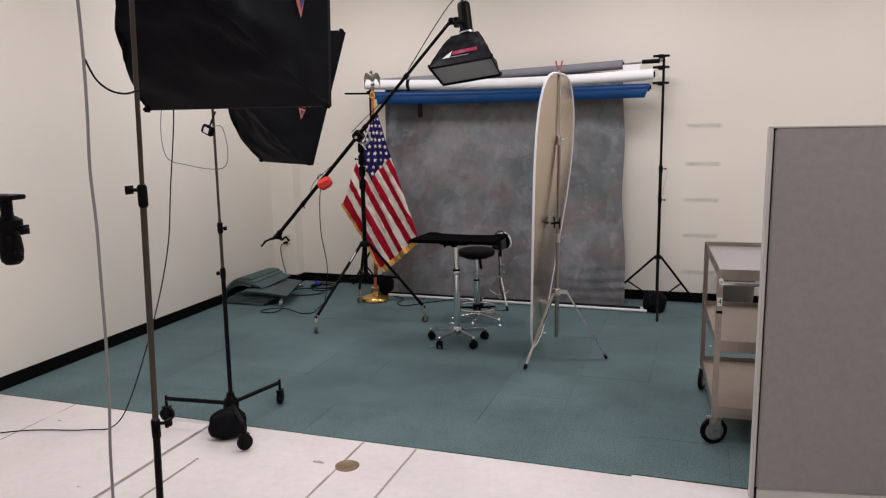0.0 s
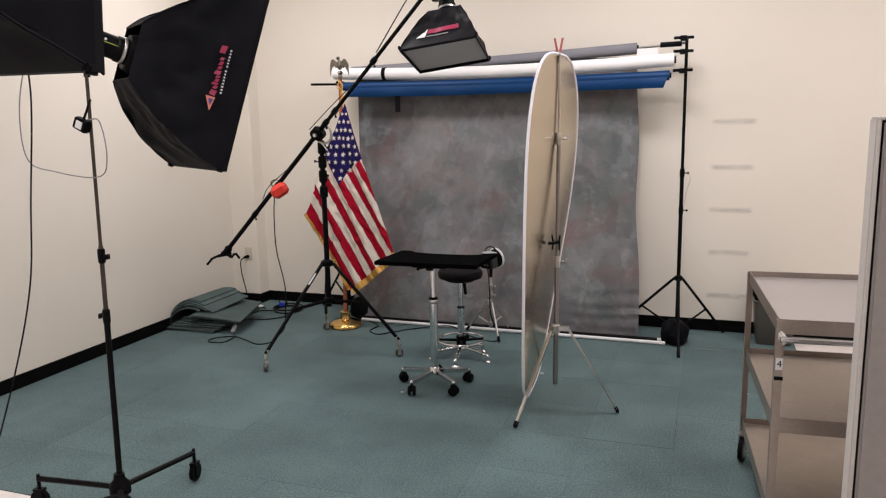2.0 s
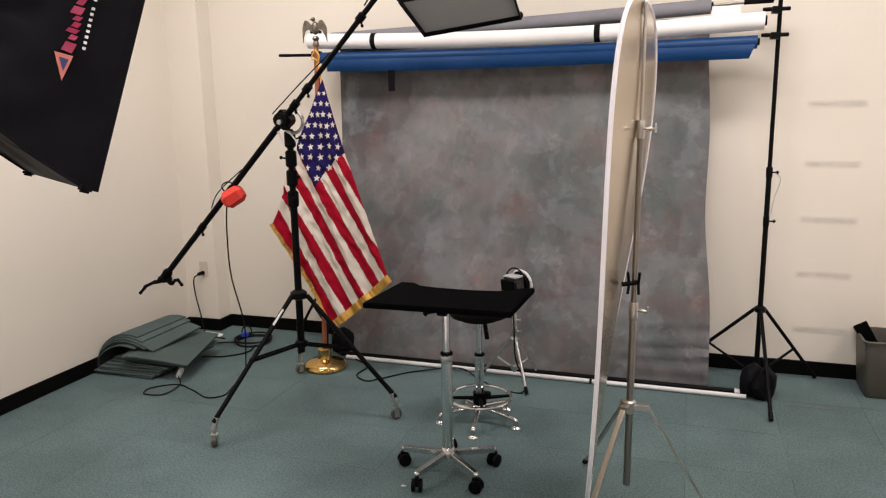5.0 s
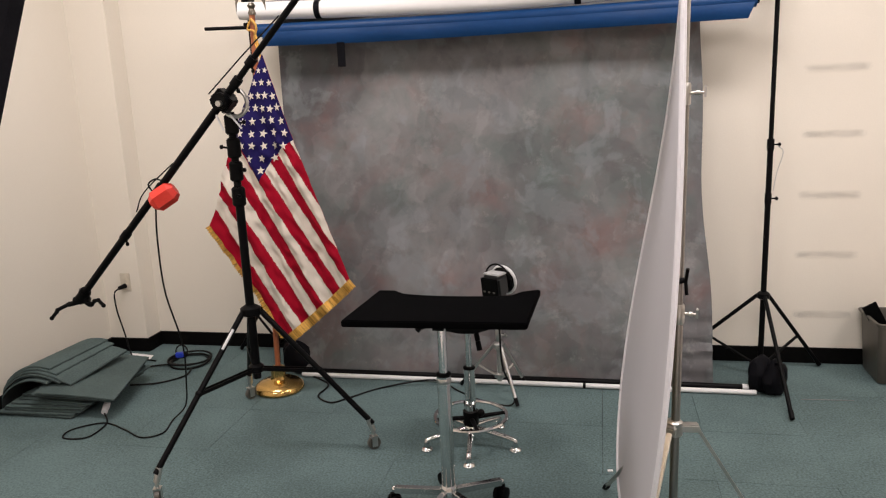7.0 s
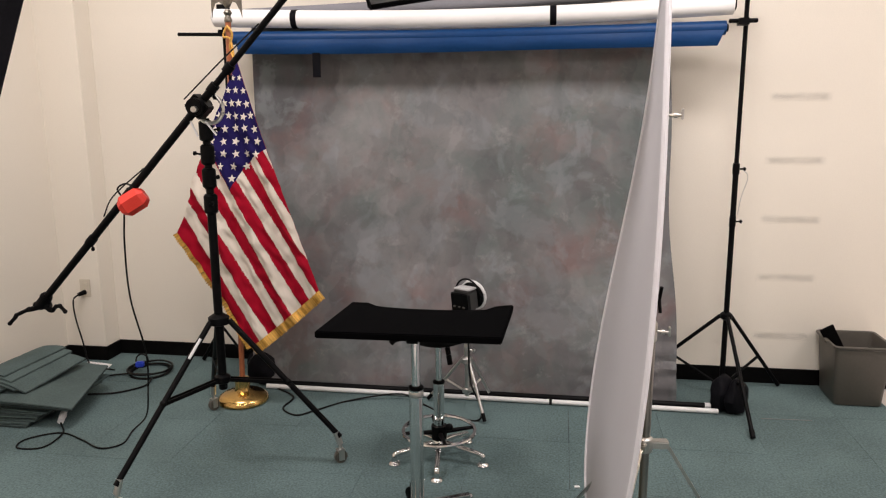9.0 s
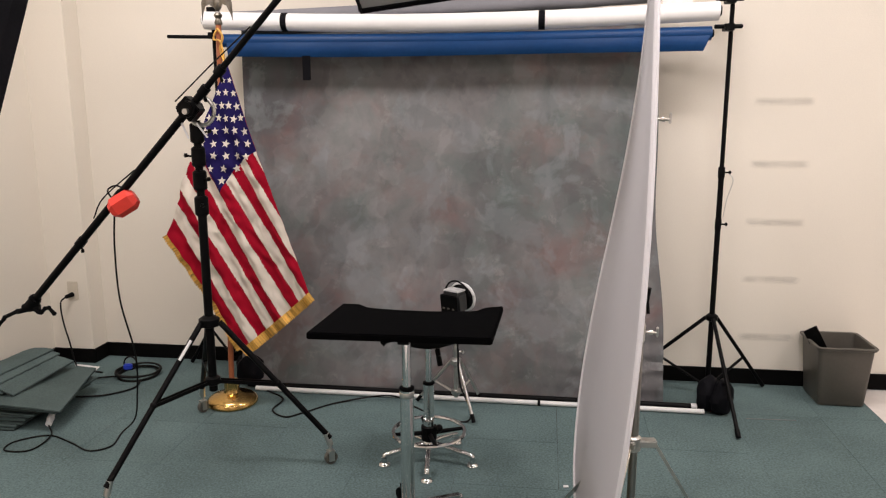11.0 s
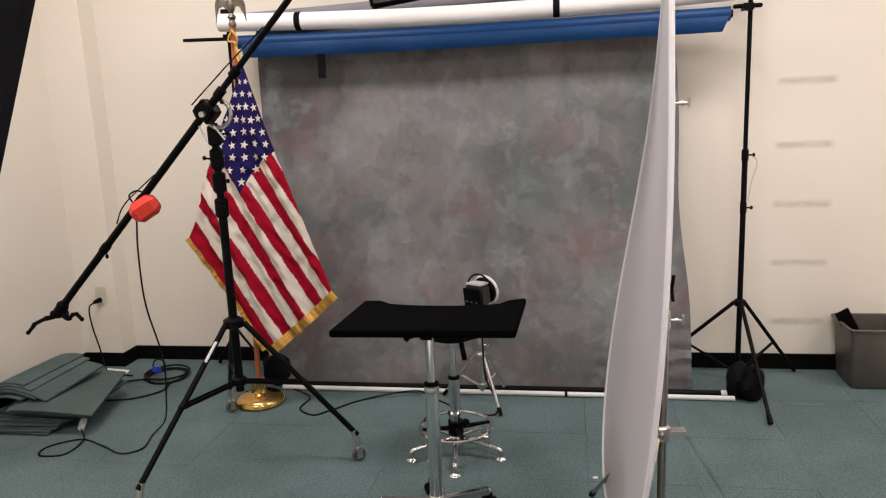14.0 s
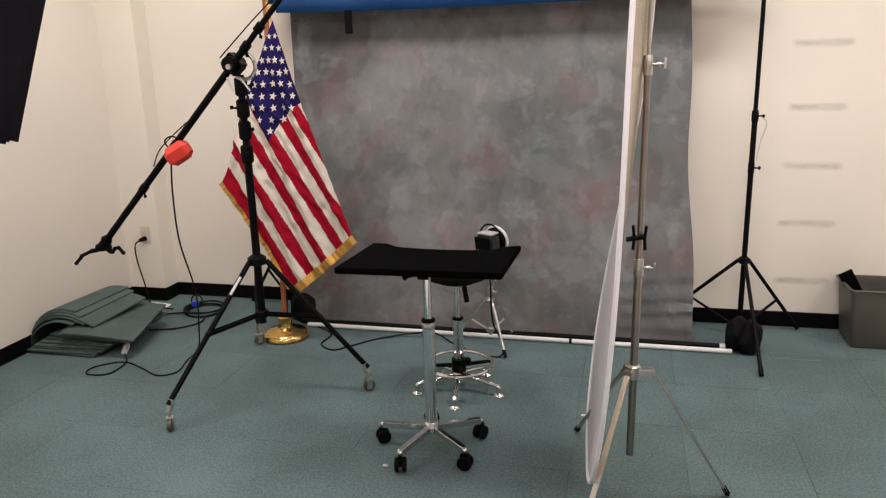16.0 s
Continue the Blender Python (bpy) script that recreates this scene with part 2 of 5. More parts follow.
def backdrop_material():
    m = bpy.data.materials.new("mottled_grey_painted_canvas")
    m.use_nodes = True
    n, l = m.node_tree.nodes, m.node_tree.links
    b = n["Principled BSDF"]
    b.inputs["Roughness"].default_value = 0.85
    co = n.new("ShaderNodeTexCoord")
    warp = n.new("ShaderNodeTexNoise")
    warp.inputs["Scale"].default_value, warp.inputs["Detail"].default_value = 7.0, 4
    l.new(co.outputs["Object"], warp.inputs["Vector"])

    def cloud(scale, detail, rough, offset, lo, hi, distort=0.6):
        mp = n.new("ShaderNodeMapping")
        mp.inputs["Location"].default_value = offset
        l.new(co.outputs["Object"], mp.inputs["Vector"])
        t = n.new("ShaderNodeTexNoise")
        t.inputs["Scale"].default_value, t.inputs["Detail"].default_value = scale, detail
        t.inputs["Roughness"].default_value, t.inputs["Distortion"].default_value = rough, distort
        l.new(mp.outputs[0], t.inputs["Vector"])
        r = n.new("ShaderNodeMapRange")
        r.inputs[1].default_value, r.inputs[2].default_value = lo, hi
        l.new(t.outputs["Fac"], r.inputs[0])
        return r.outputs[0]

    def mixed(a, bcol, fac, amount):
        s = n.new("ShaderNodeMath")
        s.operation = "MULTIPLY"
        l.new(fac, s.inputs[0])
        s.inputs[1].default_value = amount
        x = n.new("ShaderNodeMix")
        x.data_type = "RGBA"
        l.new(s.outputs[0], x.inputs[0])
        if isinstance(a, tuple):
            x.inputs[6].default_value = (*a, 1)
        else:
            l.new(a, x.inputs[6])
        x.inputs[7].default_value = (*bcol, 1)
        return x.outputs[2]

    c = mixed((0.092, 0.088, 0.093), (0.198, 0.193, 0.192), cloud(1.15, 6, 0.58, (3.4, 1, 2.2), 0.38, 0.62, 0.2), 1.0)
    c = mixed(c, (0.078, 0.118, 0.110), cloud(2.3, 6, 0.6, (9, 4, 1), 0.46, 0.66, 0.3), 0.60)
    c = mixed(c, (0.185, 0.098, 0.090), cloud(2.6, 6, 0.6, (1, 7, 5), 0.49, 0.68, 0.3), 0.55)
    c = mixed(c, (0.20, 0.215, 0.225), cloud(4.2, 5, 0.6, (6, 3, 4), 0.52, 0.59, 0.4), 0.50)
    c = mixed(c, (0.27, 0.265, 0.26), cloud(6.5, 8, 0.72, (5, 2, 8), 0.57, 0.66, 0.2), 0.42)
    c = mixed(c, (0.060, 0.060, 0.064), cloud(5.0, 7, 0.68, (2, 8, 3), 0.55, 0.70, 0.3), 0.32)
    # overlapping brush dabs, each a little lighter or darker
    for scale, reach, offset in ((5.5, 0.14, 0.0), (11.0, 0.10, 3.0)):
        push = n.new("ShaderNodeVectorMath")
        push.operation = "MULTIPLY_ADD"
        push.inputs[1].default_value = (0.16, 0.16, 0.16)
        l.new(warp.outputs["Color"], push.inputs[0])
        l.new(co.outputs["Object"], push.inputs[2])
        mp = n.new("ShaderNodeMapping")
        mp.inputs["Location"].default_value, mp.inputs["Rotation"].default_value, mp.inputs["Scale"].default_value = (offset, 0, offset), (0, 0.6, 0), (1.0, 0.25, 0.72)
        l.new(push.outputs[0], mp.inputs["Vector"])
        dab = n.new("ShaderNodeTexVoronoi")
        dab.feature = "SMOOTH_F1"
        dab.inputs["Scale"].default_value, dab.inputs["Smoothness"].default_value = scale, 0.16
        l.new(mp.outputs[0], dab.inputs["Vector"])
        split = n.new("ShaderNodeSeparateColor")
        l.new(dab.outputs["Color"], split.inputs[0])
        gain = n.new("ShaderNodeMapRange")
        gain.inputs[3].default_value, gain.inputs[4].default_value = 1 - reach, 1 + reach
        l.new(split.outputs[0], gain.inputs[0])
        hsv = n.new("ShaderNodeHueSaturation")
        l.new(gain.outputs[0], hsv.inputs["Value"])
        l.new(c, hsv.inputs["Color"])
        c = hsv.outputs[0]
    l.new(c, b.inputs["Base Color"])
    f = n.new("ShaderNodeTexNoise")
    f.inputs["Scale"].default_value = 350
    l.new(co.outputs["Object"], f.inputs["Vector"])
    bp = n.new("ShaderNodeBump")
    bp.inputs["Strength"].default_value, bp.inputs["Distance"].default_value = 0.25, 0.003
    l.new(f.outputs["Fac"], bp.inputs["Height"])
    l.new(bp.outputs[0], b.inputs["Normal"])
    return m


BACKDROP = backdrop_material()

# ---- mesh helpers ----
OFF = {}
V = Vector


def thing(name, at, label, category, group="", kind=""):
    ob = new(name)
    ob.location = at
    ob.empty_display_size = 0.1
    OFF[ob] = V(at)
    return tagged(ob, label, category, group, kind)


def part(name, bm, material, parent=None, label="", smooth=True, category="", kind="", group="", bevel=0.0):
    """One mesh object from a bmesh in world metres, under a thing or a part."""
    off = OFF.get(parent, V((0, 0, 0)))
    bmesh.ops.translate(bm, verts=bm.verts, vec=-off)
    if bevel:
        es = [e for e in bm.edges if len(e.link_faces) == 2 and e.calc_face_angle(0) > 0.6]
        bmesh.ops.bevel(bm, geom=es, offset=bevel, segments=2, affect="EDGES", clamp_overlap=True)
    bmesh.ops.recalc_face_normals(bm, faces=bm.faces)
    me = bpy.data.meshes.new(name)
    for f in bm.faces:
        f.smooth = smooth
    if smooth:
        for e in bm.edges:
            if len(e.link_faces) == 2 and e.calc_face_angle(0) > 0.7:
                e.smooth = False
    bm.to_mesh(me)
    bm.free()
    for m in material if isinstance(material, (list, tuple)) else [material]:
        me.materials.append(m)
    ob = new(name, me)
    ob.parent = parent
    OFF[ob] = off
    return tagged(ob, label, category, group, kind)


def B():
    return bmesh.new()


def box(bm, c, s, m=None):
    mm = Matrix.Translation(c) @ (m or Matrix()) @ Matrix.Diagonal((*s, 1))
    bmesh.ops.create_cube(bm, size=1, matrix=mm)
    return bm


def rod(bm, a, b, r, r2=None, seg=14):
    a, b = V(a), V(b)
    d = b - a
    m = Matrix.Translation((a + b) / 2) @ d.to_track_quat("Z", "Y").to_matrix().to_4x4()
    bmesh.ops.create_cone(bm, cap_ends=True, segments=seg, radius1=r, radius2=r if r2 is None else r2, depth=d.length, matrix=m)
    return bm


def ball(bm, c, r, s=(1, 1, 1), m=None, seg=16):
    bmesh.ops.create_uvsphere(bm, u_segments=seg, v_segments=max(6, seg // 2), radius=r, matrix=Matrix.Translation(c) @ (m or Matrix()) @ Matrix.Diagonal((*s, 1)))
    return bm


def lathe(bm, c, profile, seg=28, m=None):
    """Turned shape: profile of (radius, height) round the local z axis at c."""
    mm = Matrix.Translation(c) @ (m or Matrix())
    rings = []
    for r, z in profile:
        rings.append([bm.verts.new(mm @ V((r * math.cos(2 * math.pi * i / seg), r * math.sin(2 * math.pi * i / seg), z))) for i in range(seg)])
    for a, b in zip(rings, rings[1:]):
        for i in range(seg):
            bm.faces.new((a[i], a[(i + 1) % seg], b[(i + 1) % seg], b[i]))
    bm.faces.new(rings[0][::-1])
    bm.faces.new(rings[-1])
    return bm


def smooth_line(pts, n=10):
    """Points on a Catmull-Rom line through pts."""
    p = [V(q) for q in pts]
    p = [p[0] * 2 - p[1]] + p + [p[-1] * 2 - p[-2]]
    out = []
    for i in range(1, len(p) - 2):
        for k in range(n):
            t = k / n
            out.append(0.5 * ((2 * p[i]) + (p[i + 1] - p[i - 1]) * t + (2 * p[i - 1] - 5 * p[i] + 4 * p[i + 1] - p[i + 2]) * t * t + (3 * p[i] - p[i - 1] - 3 * p[i + 1] + p[i + 2]) * t ** 3))
    return out + [p[-2]]


def tube(bm, line, r, seg=8, closed=False, across=None):
    rings = []
    n = len(line)
    for i, q in enumerate(line):
        a = line[(i - 1) % n] if closed or i else q
        b = line[(i + 1) % n] if closed or i < n - 1 else q
        d = (b - a).normalized()
        up = across or (V((0, 0, 1)) if abs(d.z) < 0.95 else V((0, 1, 0)))
        sx = d.cross(up).normalized()
        sy = sx.cross(d)
        rings.append([bm.verts.new(q + r * (sx * math.cos(2 * math.pi * k / seg) + sy * math.sin(2 * math.pi * k / seg))) for k in range(seg)])
    pairs = list(zip(rings, rings[1:])) + ([(rings[-1], rings[0])] if closed else [])
    for a, b in pairs:
        for k in range(seg):
            bm.faces.new((a[k], a[(k + 1) % seg], b[(k + 1) % seg], b[k]))
    if not closed:
        bm.faces.new(rings[0][::-1])
        bm.faces.new(rings[-1])
    return bm


def cord(bm, pts, r=0.005, n=10, closed=False):
    return tube(bm, smooth_line(pts, n), r, 7, closed)


def ring(bm, c, R, r, m=None, seg=36):
    mm = Matrix.Translation(c) @ (m or Matrix())
    return tube(bm, [mm @ V((R * math.cos(2 * math.pi * i / seg), R * math.sin(2 * math.pi * i / seg), 0)) for i in range(seg)], r, 8, True)


def sheet(bm, fn, nu, nv, thick=0.0, pick=None):
    """A grid of points fn(u, v); thick gives it a second side."""
    def layer(k):
        g = [[bm.verts.new(fn(i / nu, j / nv, k)) for j in range(nv + 1)] for i in range(nu + 1)]
        for i in range(nu):
            for j in range(nv):
                q = (g[i][j], g[i + 1][j], g[i + 1][j + 1], g[i][j + 1])
                f = bm.faces.new(q if k == 0 else q[::-1])
                if pick:
                    f.material_index = pick((i + 0.5) / nu, (j + 0.5) / nv)
        return g
    g = layer(0)
    if thick:
        h = layer(1)
        edge = [(i, 0) for i in range(nu)] + [(nu, j) for j in range(nv)] + [(i, nv) for i in range(nu, 0, -1)] + [(0, j) for j in range(nv, 0, -1)]
        for (a, b), (c, d) in zip(edge, edge[1:] + edge[:1]):
            bm.faces.new((g[a][b], h[a][b], h[c][d], g[c][d]))
    return bm


def slab(bm, outline, z0, z1):
    """A plate with a flat outline of (x, y) points."""
    lo = [bm.verts.new((x, y, z0)) for x, y in outline]
    hi = [bm.verts.new((x, y, z1)) for x, y in outline]
    bm.faces.new(lo[::-1])
    bm.faces.new(hi)
    n = len(lo)
    for i in range(n):
        bm.faces.new((lo[i], lo[(i + 1) % n], hi[(i + 1) % n], hi[i]))
    return bm


def turn(deg, axis="Z"):
    return Matrix.Rotation(radians(deg), 4, axis)


# ---- the room ----
XL, XR, YB, YF = -4.28, 3.6, 7.33, -3.2
T = 0.15
for nm, c, s in (("wall_north", ((XL + XR) / 2, YB + T / 2, CEIL / 2), (XR - XL + 2 * T, T, CEIL)),
                 ("wall_south", ((XL + XR) / 2, YF - T / 2, CEIL / 2), (XR - XL + 2 * T, T, CEIL)),
                 ("wall_west", (XL - T / 2, (YB + YF) / 2, CEIL / 2), (T, YB - YF, CEIL)),
                 ("wall_east", (XR + T / 2, (YB + YF) / 2, CEIL / 2), (T, YB - YF, CEIL)),
                 ("wall_pilaster", ((XL - 4.01) / 2, (7.18 + YB) / 2, CEIL / 2), (4.28 - 4.01, YB - 7.18, CEIL))):
    part(nm, box(B(), c, s), WALL, None, "cream painted interior wall", False, "wall", "structure")
part("floor", box(B(), ((XL + XR) / 2, (YB + YF) / 2, -0.056), (XR - XL, YB - YF, 0.1)), SUBFLOOR, None, "scuffed off-white sealed floor with dark seams", False, "floor", "structure")
part("ceiling", box(B(), ((XL + XR) / 2, (YB + YF) / 2, CEIL + 0.05), (XR - XL + 2 * T, YB - YF + 2 * T, 0.1)), CEILM, None, "white ceiling", False, "ceiling", "structure")
HB, DB = 0.092, 0.012
base_runs = [((-4.01 + XR) / 2, YB - DB / 2, XR + 4.01, DB), ((XL - 4.01) / 2 + 0.006, 7.18 - DB / 2, 0.282, DB), (-4.01 + DB / 2, (7.18 + YB) / 2 - 0.006, DB, YB - 7.18 - DB),
             (XL + DB / 2, (YF + 7.168) / 2, DB, 7.168 - YF)]
for bx, by, sx, sy in base_runs:
    bm = box(B(), (bx, by, HB / 2), (sx, sy, HB))
    part("baseboard", bm, RUBBER_BASE, None, "black rubber baseboard along the wall", True, "baseboard", "structure", bevel=0.003)

# seams and scuffs of the bare floor
bm = B()
for x, y0, y1, w in ((-1.29, -1.5, 3.63, 0.012), (-1.60, -1.5, 3.63, 0.012), (-2.57, -1.5, 3.63, 0.022), (-2.36, 2.7, 3.2, 0.012), (-3.6, -1.5, 3.63, 0.006), (0.3, -1.5, 3.4, 0.006)):
    box(bm, (x, (y0 + y1) / 2, -0.0045), (w, y1 - y0, 0.003))
part("floor_seam", bm, SEAM, None, "thin dirty seams in the bare floor", False, "floor seam", "structure")
rs = random.Random(5)
bm = B()
for k in range(6):
    x, y, r = rs.uniform(-4.1, -0.3), rs.uniform(2.6, 3.6), rs.uniform(0.006, 0.018)
    pts = [(x + r * rs.uniform(0.5, 1.4) * math.cos(a) * 2.2, y + r * rs.uniform(0.4, 1.2) * math.sin(a)) for a in [i * 0.7 for i in range(9)]]
    slab(bm, pts, -0.006, -0.0045)
part("floor_scuff", bm, SCUFF, None, "brown scuffs on the bare floor", False, "scuff", "stuff")
bm = lathe(B(), (-1.56, 3.345, -0.006), [(0.062, 0), (0.062, 0.004), (0.056, 0.007), (0.05, 0.007), (0.048, 0.0062), (0.03, 0.0064), (0.028, 0.0062), (0.001, 0.0062)], 40)
drain = part("floor_outlet_cover", bm, OLD_BRASS, None, "round brass cover set in the bare floor", True, "floor cover")

# pale smudges left on the wall
for z in (1.632, 1.288, 0.962, 0.63, 0.287):
    bm = B()
    sheet(bm, lambda u, v, k, z=z: V((-0.052 + 0.345 * u, YB - 0.002 - 0.0005 * k, z + (v - 0.5) * (0.058 + 0.004 * math.sin(9 * u + z * 20)) + 0.0015 * math.sin(5 * u + z * 7))), 14, 1, 1)
    part("wall_mark", bm, SMUDGE, None, "faint grey horizontal smear on cream wall", False, "wall mark", "structure")


# ---- stands ----
def caster(bm_wheel, bm_fork, at, r, yaw=0.0, top=None):
    x, y = at
    m = turn(yaw)
    rod(bm_wheel, V((x, y, r)) + m @ V((0, -0.010, 0)), V((x, y, r)) + m @ V((0, 0.010, 0)), r, seg=18)
    for s in (-1, 1):
        box(bm_fork, V((x, y, r * 1.25)) + m @ V((0, s * 0.014, 0)), (r * 0.9, 0.004, r * 1.5), m)
    box(bm_fork, (x, y, r * 2.05), (r * 1.1, 0.032, 0.008), m)
    rod(bm_fork, (x, y, r * 2.0), (x, y, top or r * 3.0), 0.008)


def knob(parent, at, direction, r=0.016, material=None):
    at, d = V(at), V(direction).normalized()
    ln = 0.012 + r * 1.3
    bm = rod(B(), at, at + d * ln, 0.0045)
    ball(bm, at + d * ln, r, (1, 1, 0.7))
    box(bm, at + d * ln, (r * 0.75, r * 1.9, r * 1.9))
    return part("knob", bm, material or BLACK_PL, parent, "")


def telescopic_pole(parent, x, y, stages, collars, material, collar_material=None):
    for z0, z1, r in stages:
        part("pole_section", rod(B(), (x, y, z0), (x, y, z1), r, seg=18), material if not isinstance(material, dict) else material[r], parent)
    for z, r, ang in collars:
        part("collar", lathe(B(), (x, y, z - 0.03), [(r * 0.9, 0), (r, 0.006), (r, 0.054), (r * 0.9, 0.06)]), collar_material or BLACK_PL, parent)
        knob(parent, (x + r * math.cos(radians(ang)), y + r * math.sin(radians(ang)), z), (math.cos(radians(ang)), math.sin(radians(ang)), 0), 0.0095, collar_material or BLACK_PL)


def sandbag(name, x, y, z, s, yaw, label, squash=0.8):
    root = thing(name, (x, y, 0), label, "sandbag")
    rr = random.Random(int(x * 100) + 7)
    for side in (-1, 1):
        bm = B()
        ball(bm, (0, 0, 0), 1.0, seg=20)
        for v in bm.verts:
            n = 1 + 0.28 * noise.noise(v.co * 1.5 + V((side * 3, x, y)))
            v.co = turn(yaw) @ V((v.co.x * s * n, v.co.y * s * 0.55 * n + side * s * 0.34, v.co.z * s * squash * n))
        zmin = min(v.co.z for v in bm.verts)
        for v in bm.verts:
            v.co.z = max(v.co.z, zmin * 0.75)
        bmesh.ops.translate(bm, verts=bm.verts, vec=(x, y, max(z, -zmin * 0.75 + 0.002)))
        part("pouch", bm, BLACK_FAB, root)
    part("strap", tube(B(), smooth_line([V((x, y, 0)) + turn(yaw) @ V((0, -s * 0.4, s * 0.8)), V((x, y, s * 1.0)), V((x, y, 0)) + turn(yaw) @ V((0, s * 0.4, s * 0.8))], 8), 0.014), BLACK_FAB, root)
    return root


def folding_stand(name, x, y, hub, feet, low, stages, collars, material, leg_r, label, knee=0.5, tip=BLACK_PL, brace_material=None):
    """Light stand: a pole, three legs from the hub to the feet and braces from a lower collar."""
    root = thing(name, (x, y, 0), label, "light stand")
    telescopic_pole(root, x, y, stages, collars, material, None if material is not ALU else ALU)
    main = material if not isinstance(material, dict) else BLACK
    part("hub", lathe(B(), (x, y, hub - 0.02), [(0.02, 0), (0.032, 0.008), (0.032, 0.032), (0.02, 0.042)]), main, root)
    part("lower_collar", lathe(B(), (x, y, low - 0.015), [(0.018, 0), (0.026, 0.006), (0.026, 0.026), (0.018, 0.03)]), main, root)
    for fx, fy in feet:
        d = (V((fx, fy, 0)) - V((x, y, 0))).normalized()
        a, b = V((x, y, hub)) + d * 0.03, V((fx, fy, 0.018))
        leg = part("leg", rod(B(), a, b, leg_r, seg=10), main, root)
        e = (b - a).normalized()
        part("foot_tip", rod(B(), b - e * 0.035, b + e * 0.008, leg_r * 1.2, seg=10), tip, leg)
        part("brace", rod(B(), V((x, y, low)) + d * 0.022, a.lerp(b, knee), leg_r * 0.75, seg=8), brace_material or main, root)
    return root


# ---- soft boxes and strobes ----
def softbox(root, c, right, up, w, h, depth, lip, logo_side=None, wrinkle=0.022, fabric=BLACK_FAB, ring_metal=BLACK, bulge=0.55, lean=V((0, 0, 0)), stripe_side=None):
    """Bowed four-panel soft box; c is the middle of its front, which faces right x up turned away from depth."""
    c, right, up = V(c), V(right).normalized(), V(up).normalized()
    fwd = up.cross(right).normalized()
    r0 = 0.098

    def shell(side, s, k, q=0.0):
        th = math.radians(8) + s * math.radians(82)
        f = bulge * math.sin(th) + (1 - bulge) * s
        ax = -depth * (bulge * math.cos(th) + (1 - bulge) * (1 - s))
        hw, hh = r0 + (w / 2 - r0) * f, r0 + (h / 2 - r0) * f
        corner = {"right": (hw, k * hh), "left": (-hw, -k * hh), "top": (-k * hw, hh), "bottom": (k * hw, -hh)}[side]
        sag = (1 - k * k) * math.sin(math.pi * s) * 0.022
        p = c + right * corner[0] + up * corner[1] + fwd * ax + lean * (1 - s)
        out = {"right": right, "left": -right, "top": up, "bottom": -up}[side]
        wr = wrinkle * (noise.noise(V((s * 4, k * 2.2, len(side)))) + 0.55 * noise.noise(V((s * 5 + k * 6, k * 7 - s * 6, len(side) * 2.3)))) * math.sin(math.pi * s)
        return p - out * (sag - wr - q)

    for side in ("right", "left", "top", "bottom"):
        bm = sheet(B(), lambda u, v, k, side=side: shell(side, u, 2 * v - 1, -0.004 * k), 26, 22, 1)
        part("panel", bm, fabric, root)
    for sx in (-1, 1):
        for sy in (-1, 1):
            pts = [shell("right" if sx > 0 else "left", i / 14, sy if sx > 0 else -sy) for i in range(15)]
            part("seam_piping", tube(B(), pts, 0.0035, 6), BLACK_FAB, root)
    bm = B()
    for a, b in (((-1, -1), (1, -1)), ((1, -1), (1, 1)), ((1, 1), (-1, 1)), ((-1, 1), (-1, -1))):
        pa = c + right * a[0] * w / 2 + up * a[1] * h / 2
        pb = c + right * b[0] * w / 2 + up * b[1] * h / 2
        q = [bm.verts.new(v) for v in (pa, pb, pb + fwd * lip, pa + fwd * lip)]
        inn = [bm.verts.new(v + (c - (pa + pb) / 2).normalized() * 0.008) for v in (pa, pb, pb + fwd * lip, pa + fwd * lip)]
        bm.faces.new(q)
        bm.faces.new(inn[::-1])
        bm.faces.new((q[3], q[2], inn[2], inn[3]))
        bm.faces.new((q[1], q[0], inn[0], inn[1]))
    part("rim", bm, BLACK_FAB, root)
    for sx in (-1, 1):
        for sy in (-1, 1):
            p = c + right * sx * w / 2 + up * sy * h / 2
            part("corner_cap", box(B(), p - fwd * 0.01, (0.017, 0.017, 0.03), fwd.to_track_quat("Z", "Y").to_matrix().to_4x4()), BLACK_FAB, root, bevel=0.005)
    bm = B()
    sheet(bm, lambda u, v, k: c + right * (u - 0.5) * (w - 0.02) + up * (v - 0.5) * (h - 0.02) - fwd * (0.006 + 0.004 * k), 6, 6, 1)
    part("diffuser", bm, DIFFUSER, root, "white nylon front diffuser")
    bm = rod(B(), c + lean - fwd * (depth + 0.006), c + lean - fwd * (depth - 0.03), 0.074, 0.088, 32)
    part("speed_ring", bm, ring_metal, root, "metal speed ring")
    if stripe_side:
        for nm, s0, s1, k0, k1, m, taper in (("print_triangle", 0.58, 0.80, -0.66, -0.42, WHITE_PRINT, 1.0), ("print_bar", 0.60, 0.71, -0.38, 0.60, MAGENTA, 0.0), ("print_bar", 0.765, 0.79, -0.38, 0.26, CASTER_GREY, 0.0)):
            bm = sheet(B(), lambda u, v, k: shell(stripe_side, s1 + (s0 - s1) * v * (1 - taper * (1 - u)), k0 + (k1 - k0) * u, 0.005 - 0.003 * k), 8, 3, 1)
            part(nm, bm, m, root)
